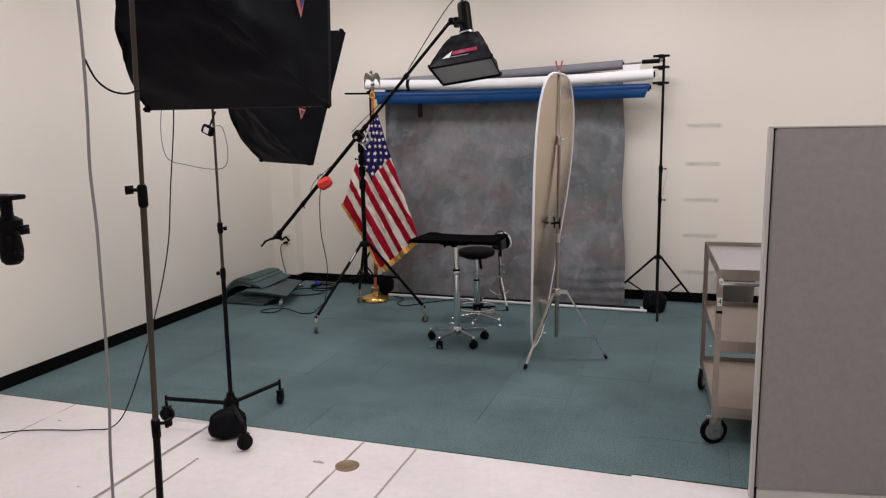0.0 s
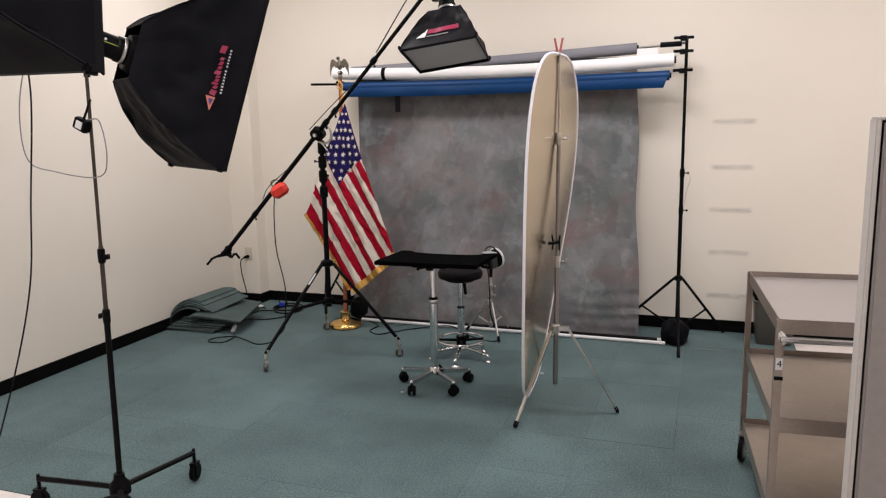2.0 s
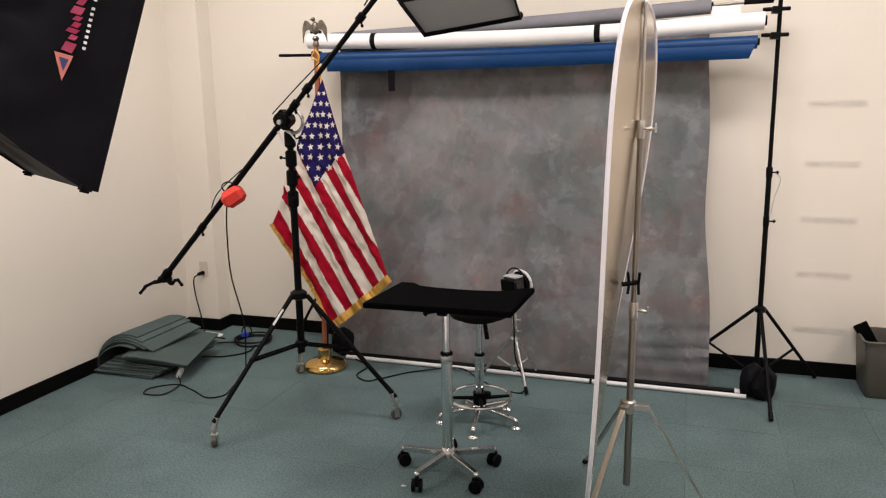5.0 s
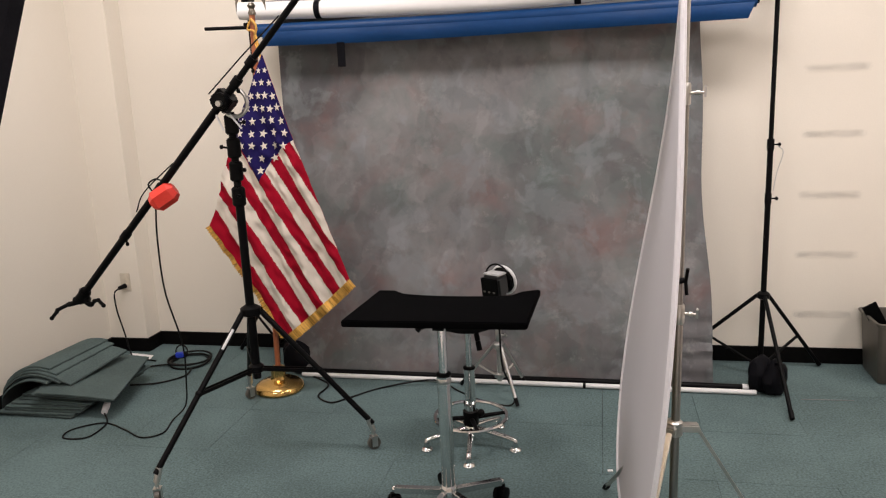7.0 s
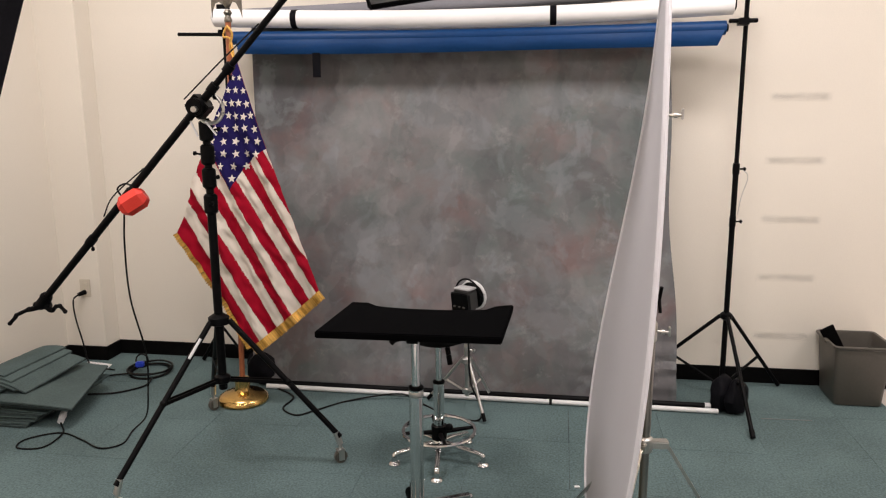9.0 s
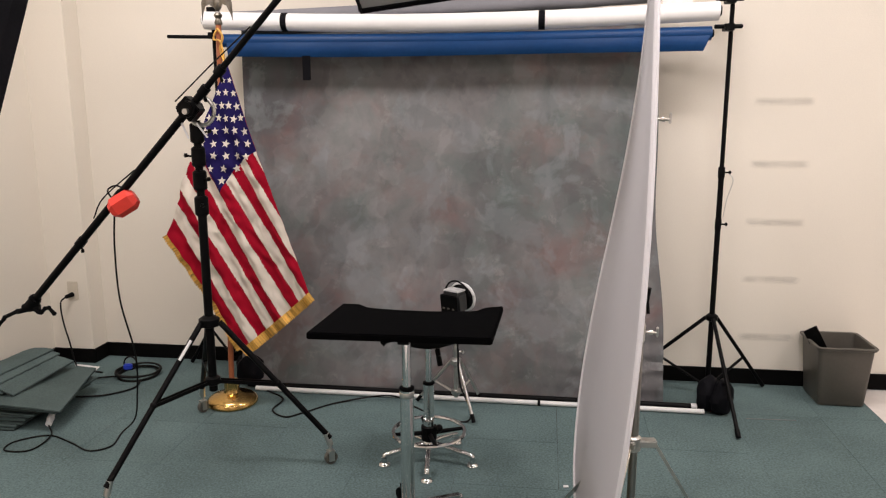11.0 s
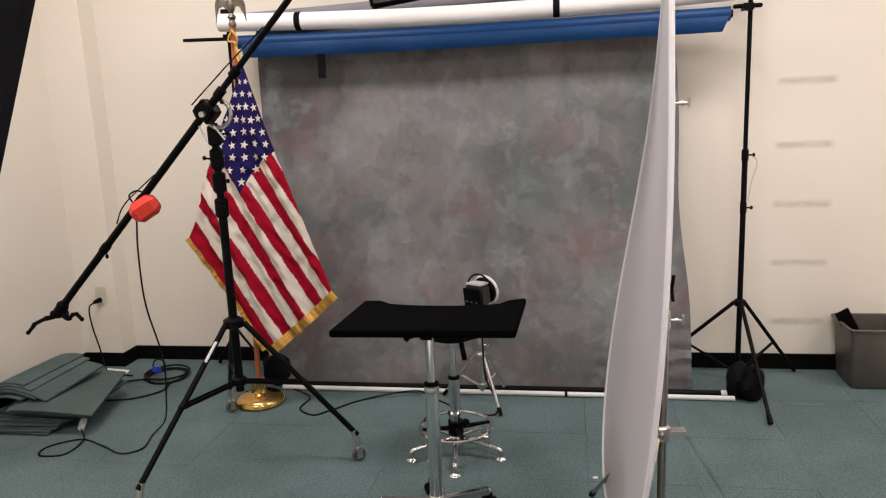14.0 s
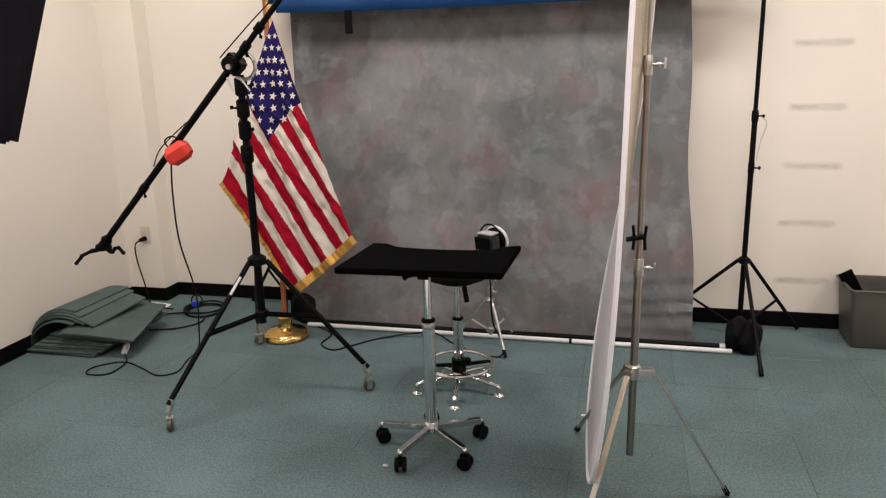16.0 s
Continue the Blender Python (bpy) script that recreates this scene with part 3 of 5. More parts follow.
    if logo_side:
        def on(s, k):
            return shell(logo_side, s, k, 0.006)

        def bar(name, s0, s1, k0, k1, material, skew=0.0, n=8):
            bm = sheet(B(), lambda u, v, k: shell(logo_side, s0 + (s1 - s0) * v + skew * u, k0 + (k1 - k0) * u, 0.005 - 0.003 * k), n, 2, 1)
            return part(name, bm, material, root)
        bm = B()
        tri3 = [bm.verts.new(on(s, k)) for s, k in ((0.725, -0.30), (0.805, -0.285), (0.785, -0.46))]
        bm.faces.new(tri3)
        logo = part("logo_triangle", bm, ORANGE, root, "orange triangle printed logo")
        bm = B()
        bm.faces.new([bm.verts.new(shell(logo_side, s, k, 0.009)) for s, k in ((0.748, -0.325), (0.788, -0.318), (0.779, -0.40))])
        part("logo_mark", bm, NAVY_PRINT, root)
        pos = -0.27
        for i, wd in enumerate((0.075, 0.04, 0.035, 0.04, 0.035, 0.06, 0.045, 0.055, 0.04)):
            bar("print_bar", 0.752 if i in (0, 2, 5) else 0.768, 0.797, pos, pos + wd * 0.86, MAGENTA, 0.012, 2)
            pos += wd * 1.12
        bar("print_bar", 0.75, 0.797, pos + 0.04, pos + 0.13, MAGENTA, 0.01, 2)
        pos = -0.22
        for i in range(14):
            bar("print_bar", 0.834, 0.847, pos, pos + 0.017, WHITE_PRINT, 0, 1)
            pos += 0.037 + (0.02 if i == 7 else 0)
    return fwd


def strobe(root, ring_c, fwd, length, r, down, text=True):
    """Cylindrical flash head behind a speed ring."""
    ring_c, fwd = V(ring_c), V(fwd).normalized()
    q = fwd.to_track_quat("Z", "Y").to_matrix().to_4x4()
    back = ring_c - fwd * length
    bm = B()
    lathe(bm, back, [(r * 0.86, 0), (r * 0.95, 0.008), (r, 0.03), (r, length - 0.05), (r * 1.1, length - 0.045), (r * 1.1, length - 0.005), (r * 0.9, length)], 30, q)
    head = part("body", bm, BLACK_PL, root, "black flash head housing")
    part("front_band", lathe(B(), ring_c - fwd * 0.03, [(r * 1.02, 0), (r * 1.16, 0.004), (r * 1.16, 0.014), (r * 1.02, 0.018)], 30, q), ALU, root, "silver front band")
    bm = lathe(B(), back - fwd * 0.004, [(r * 0.3, 0), (r * 0.75, 0.002), (r * 0.75, 0.006)], 24, q)
    part("control_panel", bm, CASTER_GREY, root)
    for a in (0, 120, 240):
        p = back - fwd * 0.01 + q @ V((r * 0.45 * math.cos(radians(a)), r * 0.45 * math.sin(radians(a)), 0))
        part("dial", rod(B(), p, p - fwd * 0.012, r * 0.14), BLACK_PL, root)
    side = fwd.cross(V((0, 0, 1))).normalized()
    upv = side.cross(fwd)
    if text:
        def strip(name, a0, a1, t0, t1, m, rr=1.0):
            bm = sheet(B(), lambda u, v, k: back + fwd * length * (t0 + (t1 - t0) * u) + (side * math.cos(radians(a0 + (a1 - a0) * v)) + upv * math.sin(radians(a0 + (a1 - a0) * v))) * r * (1.012 * rr - 0.01 * k), 4, 4, 1)
            return part(name, bm, m, root)
        strip("label_strip", 10, 34, 0.08, 0.20, WHITE_PRINT)
        x = 0.30
        for wd, m in ((0.03, WHITE_PRINT),) * 6 + ((0.05, YELLOW_PRINT),) + ((0.05, WHITE_PRINT),) * 4:
            strip("label_bar", 12, 24, x, x + wd * 0.55, m)
            x += wd
        strip("accent_line", 2, 5, 0.28, 0.86, YELLOW_PRINT)
    return back


# strobe and soft box on the wheeled stand
NB = V((0.51, 0.80, -0.32)).normalized()
RB = V((0.843, -0.538, 0.0)).normalized()
UB = RB.cross(NB).normalized()
CB = V((-2.175, 4.155, 1.868))
light_b = thing("studio_strobe_softbox", (-2.43, 3.62, 1.9), "black rectangular softbox with pink print on a black flash head", "softbox light")
fb = softbox(light_b, CB, RB, UB, 0.61, 0.78, 0.40, 0.02, "right", bulge=0.48)
strobe(light_b, CB - fb * 0.400, fb, 0.335, 0.049, None)
HB_ = CB - fb * 0.575
part("bracket", rod(box(B(), HB_ - V((0, 0, 0.075)), (0.036, 0.04, 0.05)), HB_ - V((0, 0, 0.16)), HB_ - V((0, 0, 0.03)), 0.013), BLACK_PL, light_b)
part("tilt_handle", rod(B(), HB_ - V((0, 0, 0.09)), HB_ + V((0.07, 0.02, -0.15)), 0.007), BLACK_PL, light_b)
SBX, SBY = HB_.x, HB_.y
stand_b = thing("wheeled_light_stand", (SBX, SBY, 0), "black and steel light stand on three caster legs", "light stand")
SBX0, SBY0 = -2.425, 3.61
DX, DY = SBX - SBX0, SBY - SBY0
for z0, z1, r, m in ((0.10, 0.93, 0.0125, BLACK), (0.90, 1.20, 0.0095, DARK_STEEL), (1.15, HB_.z - 0.06, 0.0072, DARK_STEEL)):
    f0, f1 = z0 / HB_.z, z1 / HB_.z
    part("pole_section", rod(B(), (SBX0 + DX * f0, SBY0 + DY * f0, z0), (SBX0 + DX * f1, SBY0 + DY * f1, z1), r, seg=18), m, stand_b)
for z, ang in ((0.905, 170), (1.165, -10)):
    f = z / HB_.z
    px, py = SBX0 + DX * f, SBY0 + DY * f
    part("collar", lathe(B(), (px, py, z - 0.04), [(0.012, 0), (0.0155, 0.006), (0.0155, 0.058), (0.012, 0.062)]), BLACK_PL, stand_b)
    knob(stand_b, (px + 0.012 * math.cos(radians(ang)), py + 0.012 * math.sin(radians(ang)), z - 0.01), (math.cos(radians(ang)), math.sin(radians(ang)), 0), 0.011)
part("base_hub", lathe(B(), (SBX0, SBY0, 0.105), [(0.02, 0), (0.045, 0.01), (0.045, 0.05), (0.024, 0.075), (0.022, 0.1)]), BLACK, stand_b)
for fx, fy, yaw in ((-2.842, 3.565, 10), (-2.171, 3.355, 60), (-2.335, 3.995, 100)):
    d = (V((fx, fy, 0)) - V((SBX0, SBY0, 0))).normalized()
    part("leg", rod(B(), V((SBX0, SBY0, 0.14)) + d * 0.03, V((fx, fy, 0.14)), 0.0125), BLACK, stand_b)
    w, f = B(), B()
    caster(w, f, (fx, fy), 0.043, yaw, 0.16)
    wh = part("caster_fork", f, BLACK, stand_b)
    part("caster_wheel", w, BLACK_PL, wh)
sandbag("leg_sandbag", -2.375, 3.50, 0.06, 0.102, 30, "black fabric sandbag slumped on the stand's base")
rcv = thing("radio_receiver", (-2.42, 3.62, 1.7), "small black radio receiver strapped to the stand pole", "radio receiver")
rp = V((SBX0 + DX * 0.85 - 0.02, SBY0 + DY * 0.85 - 0.025, 1.70))
part("case", box(B(), rp, (0.07, 0.035, 0.05), turn(25, "Y")), BLACK_PL, rcv, bevel=0.006)
part("badge", box(B(), rp + V((0, -0.019, 0.0)), (0.03, 0.004, 0.03), turn(25, "Y")), WHITE_PRINT, rcv)
part("antenna", rod(B(), rp + V((0.01, 0, 0.02)), rp + V((0.055, 0, 0.10)), 0.005), BLACK_PL, rcv)
bm = cord(B(), [rp + V((0.03, 0, 0.02)), rp + V((0.10, -0.01, 0.01)), rp + V((0.13, -0.02, -0.13)), rp + V((0.08, -0.02, -0.21)), rp + V((-0.12, -0.04, -0.19)), rp + V((-0.25, -0.06, -0.13)), rp + V((-0.25, -0.06, 0.12)), CB - fb * 0.75], 0.0026)
part("sync_cord", bm, CASTER_GREY, rcv)

# power cord from the flash head to the floor
pc = thing("power_cord", (-2.6, 3.3, 0), "thin black power cord hanging to the floor", "cable")
part("cord", cord(B(), [CB - fb * 0.745, CB - fb * 0.78 - V((0.03, 0, 0.06)), (-2.60, 3.53, 1.80), (-2.655, 3.525, 1.4), (-2.705, 3.52, 1.05), (-2.79, 3.47, 0.67), (-2.94, 3.40, 0.21), (-3.05, 3.36, 0.03), (-3.22, 3.31, 0.004), (-3.66, 3.14, 0.004), (-4.1, 2.6, 0.004)], 0.0036), BLACK_CORD, pc)

# nearer strobe and soft box
NA = V((-0.08, 0.99, -0.08)).normalized()
RA = V((0.9967, 0.0805, 0.0)).normalized()
UA = RA.cross(NA).normalized()
CA = V((-1.272, 2.135, 1.783)) + UA * 0.40
light_a = thing("studio_strobe_softbox", (-1.33, 1.66, 1.9), "large black softbox on a flash head with silver ring", "softbox light")
fa = softbox(light_a, CA, RA, UA, 0.615, 0.80, 0.40, 0.02, "right", bulge=0.40)
strobe(light_a, CA - fa * 0.415, fa, 0.335, 0.049, None)
HA = CA - fa * 0.54 + V((0.035, 0, 0))
part("bracket", rod(box(B(), HA - V((0, 0, 0.085)), (0.05, 0.05, 0.06)), HA - V((0, 0, 0.16)), HA - V((0, 0, 0.05)), 0.018), ALU, light_a)
stand_a = thing("tall_light_stand", (HA.x, HA.y, 0), "steel light stand with black lower section and clamp knobs", "light stand")


def ax(z):
    """The pole leans a little."""
    return -1.200 + 0.0985 * (z - 1.563)


def ay(z):
    return 1.606 - 0.072 * (z - 1.563)


for z0, z1, r, m in ((0.10, 0.95, 0.0096, BLACK), (0.92, 1.57, 0.0080, DARK_STEEL), (1.5, HA.z - 0.04, 0.0058, DARK_STEEL)):
    part("pole_section", rod(B(), (ax(z0), ay(z0), z0), (ax(z1), ay(z1), z1), r, seg=18), m, stand_a)
for z, ang in ((0.935, 20), (1.565, 190)):
    part("collar", lathe(B(), (ax(z), ay(z), z - 0.028), [(0.009, 0), (0.0118, 0.005), (0.0118, 0.051), (0.009, 0.056)]), BLACK_PL, stand_a)
    knob(stand_a, (ax(z) + 0.008 * math.cos(radians(ang)), ay(z) + 0.008 * math.sin(radians(ang)), z + 0.015), (math.cos(radians(ang)), math.sin(radians(ang)), 0), 0.011)
for ang in (100, 220, 340):
    d = V((math.cos(radians(ang)), math.sin(radians(ang)), 0))
    p = V((ax(0.14), ay(0.14), 0.14))
    part("leg", rod(B(), p + d * 0.02, p + d * 0.42, 0.013), BLACK, stand_a)
    w, f = B(), B()
    caster(w, f, (p.x + d.x * 0.42, p.y + d.y * 0.42), 0.043, ang, 0.16)
    part("caster_wheel", w, BLACK_PL, part("caster_fork", f, BLACK, stand_a))
pc = thing("power_cord", (HA.x - 0.1, HA.y, 0), "grey power cord hanging from the flash head", "cable")
part("cord", cord(B(), [CA - fa * 0.745, (-1.19, 1.44, 2.12), (-1.202, 1.460, 2.007), (-1.202, 1.460, 1.876), (-1.206, 1.460, 1.766), (-1.214, 1.460, 1.640), (-1.211, 1.460, 1.511), (-1.214, 1.460, 1.379), (-1.217, 1.460, 1.243), (-1.224, 1.460, 1.102), (-1.237, 1.460, 0.957), (-1.243, 1.460, 0.838), (-1.26, 1.45, 0.35), (-1.40, 1.38, 0.0), (-2.2, 1.0, -0.001)], 0.0036), CASTER_GREY, pc)
part("sync_cord", cord(B(), [(-1.208, 1.470, 1.883), (-1.210, 1.500, 1.841), (-1.191, 1.520, 1.816), (-1.158, 1.530, 1.808), (-1.146, 1.560, 1.816)], 0.0024), BLACK_CORD, pc)

# black grip head on a bracket beside the entrance
GX, GC = -2.42, -2.085
grip = thing("camera_stand", (GX, 2.0, 0), "black camera stand with a ball head and clamp", "camera stand")
part("column", rod(B(), (GX, 2.0, 0.0), (GX, 2.0, 1.36), 0.018), BLACK, grip)
part("base_plate", lathe(B(), (GX, 2.0, -0.006), [(0.15, 0), (0.15, 0.012), (0.03, 0.02), (0.02, 0.05)]), BLACK, grip)
part("cross_arm", rod(B(), (GX - 0.02, 2.0, 1.34), (GC, 2.0, 1.34), 0.014), BLACK, grip)
part("head", lathe(B(), (GC - 0.015, 2.0, 1.28), [(0.022, 0), (0.034, 0.012), (0.038, 0.05), (0.034, 0.09), (0.030, 0.10), (0.044, 0.115), (0.044, 0.15), (0.020, 0.165), (0.018, 0.19)]), BLACK_PL, grip)
part("clamp_plate", box(rod(B(), (GC - 0.015, 2.0, 1.46), (GC - 0.015, 2.0, 1.50), 0.02), (GC - 0.01, 2.0, 1.508), (0.11, 0.06, 0.016)), BLACK_PL, grip, bevel=0.003)
knob(grip, (GC + 0.02, 2.0, 1.40), (1, 0, 0), 0.016)
knob(grip, (GC + 0.01, 2.0, 1.32), (0.8, -0.6, 0), 0.013)

# ---- boom stand ----
BX, BY = -2.63, 5.96
PIV = V((BX, 5.915, 1.608))
END, TIP = V((-3.505, 5.985, 0.724)), V((-1.80, 5.87, 2.47))
boom = thing("boom_stand", (BX, BY, 0), "black boom stand on casters with a raised boom arm", "boom stand")
for z0, z1, r in ((0.36, 1.22, 0.0190), (1.15, 1.56, 0.0165)):
    part("pole_section", rod(B(), (BX, BY, z0), (BX, BY, z1), r, seg=18), BLACK, boom)
for z, ang in ((1.20, -60), (1.31, -20), (1.41, 200), (1.51, 30)):
    part("collar", lathe(B(), (BX, BY, z - 0.045), [(0.021, 0), (0.029, 0.008), (0.029, 0.078), (0.021, 0.086)]), BLACK_PL, boom)
    knob(boom, (BX + 0.028 * math.cos(radians(ang)), BY + 0.028 * math.sin(radians(ang)), z), (math.cos(radians(ang)), math.sin(radians(ang)), 0.2), 0.009)
part("hub", lathe(B(), (BX, BY, 0.655), [(0.022, 0), (0.045, 0.008), (0.045, 0.04), (0.022, 0.055)]), BLACK, boom)
part("lower_collar", lathe(B(), (BX, BY, 0.385), [(0.02, 0), (0.034, 0.008), (0.034, 0.035), (0.02, 0.045)]), BLACK, boom)
for fx, fy, yaw in ((-2.117, 6.035, 40), (-2.877, 5.475, 110), (-2.965, 6.52, 60)):
    d = (V((fx, fy, 0)) - V((BX, BY, 0))).normalized()
    a, b = V((BX, BY, 0.68)) + d * 0.045, V((fx, fy, 0.125)) - d * 0.0
    part("leg", rod(B(), a, b, 0.0128), BLACK, boom)
    side = V((-d.y, d.x, 0))
    for s in (-1, 1):
        p, q = V((BX, BY, 0.405)) + d * 0.03 + side * 0.012 * s, a.lerp(b, 0.52) + side * 0.012 * s
        part("brace", box(B(), (p + q) / 2, ((q - p).length, 0.004, 0.016), (q - p).to_track_quat("X", "Z").to_matrix().to_4x4()), BLACK, boom)
    part("brace_bolt", ball(B(), a.lerp(b, 0.52), 0.016), BLACK, boom)
    w, f = B(), B()
    caster(w, f, (fx, fy), 0.030, yaw, 0.10)
    rod(f, b - V((0, 0, 0.035)), b + (a - b).normalized() * 0.03, 0.0145)
    part("caster_wheel", w, BIN_PL, part("caster_fork", f, ALU, boom, "silver caster socket"))
arm_d = (TIP - END).normalized()


def knob_block(p):
    """Clamp at the low end of the arm: a ribbed collar over a short cross barrel."""
    bm = rod(B(), p - arm_d * 0.030, p + arm_d * 0.050, 0.024, seg=18)
    rod(bm, p + arm_d * 0.026, p + arm_d * 0.040, 0.028, seg=18)
    rod(bm, p + V((-0.036, -0.012, -0.014)), p + V((0.036, 0.012, -0.018)), 0.018, seg=14)
    return bm


part("boom_arm", rod(B(), END, END + arm_d * 1.35, 0.0165, seg=18), BLACK, boom)
part("boom_extension", rod(B(), END + arm_d * 1.3, TIP, 0.0130, seg=18), BLACK, boom)
for t in (0.42, 0.72, 1.34, 1.45, 1.9):
    p = END + arm_d * t
    part("arm_collar", rod(B(), p - arm_d * 0.02, p + arm_d * 0.02, 0.0205), BLACK_PL, boom)
    knob(boom, p - V((0, 0, 0.018)), (0.4, -0.3, -1), 0.008)
pv = part("pivot_clamp", rod(box(B(), PIV, (0.07, 0.06, 0.085), turn(-46, "Y")), PIV + V((0, -0.055, 0)), PIV + V((0, 0.055, 0)), 0.036), BLACK, boom, bevel=0.004)
part("pivot_dial", tube(B(), [PIV + V((0.035, 0.02, -0.01)) + V((0.058 * math.cos(radians(a)), 0, 0.058 * math.sin(radians(a)))) for a in range(-130, 75, 12)], 0.009, 8), ALU, boom, "grey half-round tilt dial")
leg_d = (V((-2.877, 5.475, 0)) - V((BX, BY, 0))).normalized()
la, lb = V((BX, BY, 0.68)) + leg_d * 0.045, V((-2.877, 5.475, 0.125))
proud = V((0.003, -0.0075, 0.003))
part("leg_label", rod(B(), la.lerp(lb, 0.11) + proud, la.lerp(lb, 0.24) + proud, 0.0068), WHITE_PRINT, boom, "white label on a leg")
for sx, lean in ((-0.035, -24), (0.040, -38)):
    part("tape_strip", box(B(), (BX + sx, BY - 0.036, 1.52), (0.008, 0.003, 0.075), turn(lean, "Y")), WHITE_PRINT, boom, "white tape strip")
part("pivot_bolt", rod(B(), PIV + V((0.01, -0.075, -0.01)), PIV + V((0.01, -0.05, -0.01)), 0.012), ALU, boom)
part("guy_wire", tube(B(), [PIV + V((-0.05, -0.03, 0.03)), PIV + arm_d * 0.2 + V((-0.028, -0.03, 0.025)), PIV + arm_d * 0.42 + V((0, -0.02, 0.02))], 0.003, 6), BLACK_CORD, boom)
part("guy_wire", tube(B(), smooth_line([END + arm_d * 0.56 + V((-0.015, -0.01, 0.012)), END + arm_d * 0.66 + V((-0.03, -0.01, 0.03)), END + arm_d * 0.86 + V((-0.008, -0.01, 0.012))], 6), 0.003, 6), BLACK_CORD, boom)
part("end_hub", knob_block(END), BLACK_PL, boom, bevel=0.003)
for joints in (((-0.012, -0.01, -0.022), (-0.050, -0.02, -0.030), (-0.058, -0.022, -0.030), (-0.108, -0.04, -0.054), (-0.113, -0.042, -0.064), (-0.138, -0.05, -0.092)),
               ((0.012, 0.0, -0.016), (0.034, 0.0, -0.034), (0.050, 0.0, -0.036), (0.068, 0.0, -0.018), (0.088, 0.0, -0.014), (0.112, 0.0, -0.040))):
    bm = B()
    for n, (p, q) in enumerate(zip(joints, joints[1:])):
        rod(bm, END + V(p), END + V(q), (0.012, 0.013, 0.009, 0.009, 0.0085)[n], seg=12)
        ball(bm, END + V(q), 0.0105)
    part("end_lever", bm, BLACK, boom)

weight = thing("boom_counterweight", (-3.0, 5.92, 1.2), "faceted orange-red counterweight hung on the boom arm", "counterweight")
WC = V((-2.975, 5.935, 1.205))
bm = B()
lathe(bm, WC - V((0.07, 0, 0)), [(0.027, 0.008), (0.049, 0.031), (0.049, 0.106), (0.031, 0.131)], 6, turn(90, "Y"))
bmesh.ops.transform(bm, matrix=Matrix.Translation(WC) @ turn(-33, "Y") @ turn(20, "Z") @ turn(17, "X") @ Matrix.Translation(-WC), verts=bm.verts)
part("weight_block", bm, RED_PL, weight, smooth=False)
part("hook", cord(B(), [WC + V((-0.05, 0.0, 0.02)), WC + V((-0.075, 0.01, 0.055)), WC + V((-0.05, 0.03, 0.075)), WC + V((-0.02, 0.05, 0.06))], 0.004), BLACK, weight)
pc = thing("power_cord", (-3.1, 6.2, 0), "black extension cord hanging from the boom to the carpet", "cable")
part("cord", cord(B(), [WC + V((-0.045, 0.0, -0.03)), (-3.05, 5.96, 1.0), (-3.07, 6.0, 0.75), (-3.09, 6.12, 0.45), (-3.16, 6.22, 0.2), (-3.22, 6.28, 0.05), (-3.25, 6.2, 0.006), (-3.22, 6.06, 0.005), (-3.30, 6.0, 0.005), (-3.44, 6.07, 0.005), (-3.60, 6.13, 0.005), (-3.72, 6.04, 0.005), (-3.70, 5.95, 0.005), (-3.58, 5.97, 0.005), (-3.58, 6.12, 0.008), (-3.66, 6.22, 0.014)], 0.0042), BLACK_CORD, pc)
part("plug", rod(rod(B(), (-3.665, 6.225, 0.018), (-3.68, 6.265, 0.03), 0.016, 0.017), (-3.68, 6.265, 0.03), (-3.695, 6.30, 0.04), 0.019, 0.015), WHITE_PRINT, pc, "white cord connector")

# strobe and small soft box on the boom
NC = V((0.165, -0.20, -0.965)).normalized()
RC = (V((0.48, 0.07, 0.08)) - NC * V((0.48, 0.07, 0.08)).dot(NC)).normalized()
UC = RC.cross(NC).normalized()
CC = V((-1.70, 5.99, 2.107))
light_c = thing("boom_strobe_softbox", (-1.75, 6.0, 2.1), "small black softbox hanging face down from the boom", "softbox light")
LEAN = RC * 0.04
fc = softbox(light_c, CC, RC, UC, 0.495, 0.50, 0.27, 0.014, None, 0.014, SHINY_FAB, BLACK, 0.25, LEAN, "top" if UC.y < 0 else "bottom")
strobe(light_c, CC + LEAN - fc * 0.285, fc, 0.27, 0.052, None, False)
CH = CC + LEAN - fc * 0.40
part("yoke", rod(box(B(), CH + V((-0.075, 0, 0.0)), (0.03, 0.05, 0.08)), TIP, CH, 0.015), BLACK, light_c)
part("knob", ball(B(), TIP + V((0.02, 0, 0.02)), 0.024), BLACK_PL, light_c)
part("flash_cord", cord(B(), [CC + LEAN - fc * 0.56, CC + LEAN - fc * 0.60 + V((-0.06, 0, 0)), TIP + V((-0.08, -0.02, 0.02)), TIP - arm_d * 0.5 + V((0, -0.02, 0.02))], 0.004), BLACK_CORD, light_c)
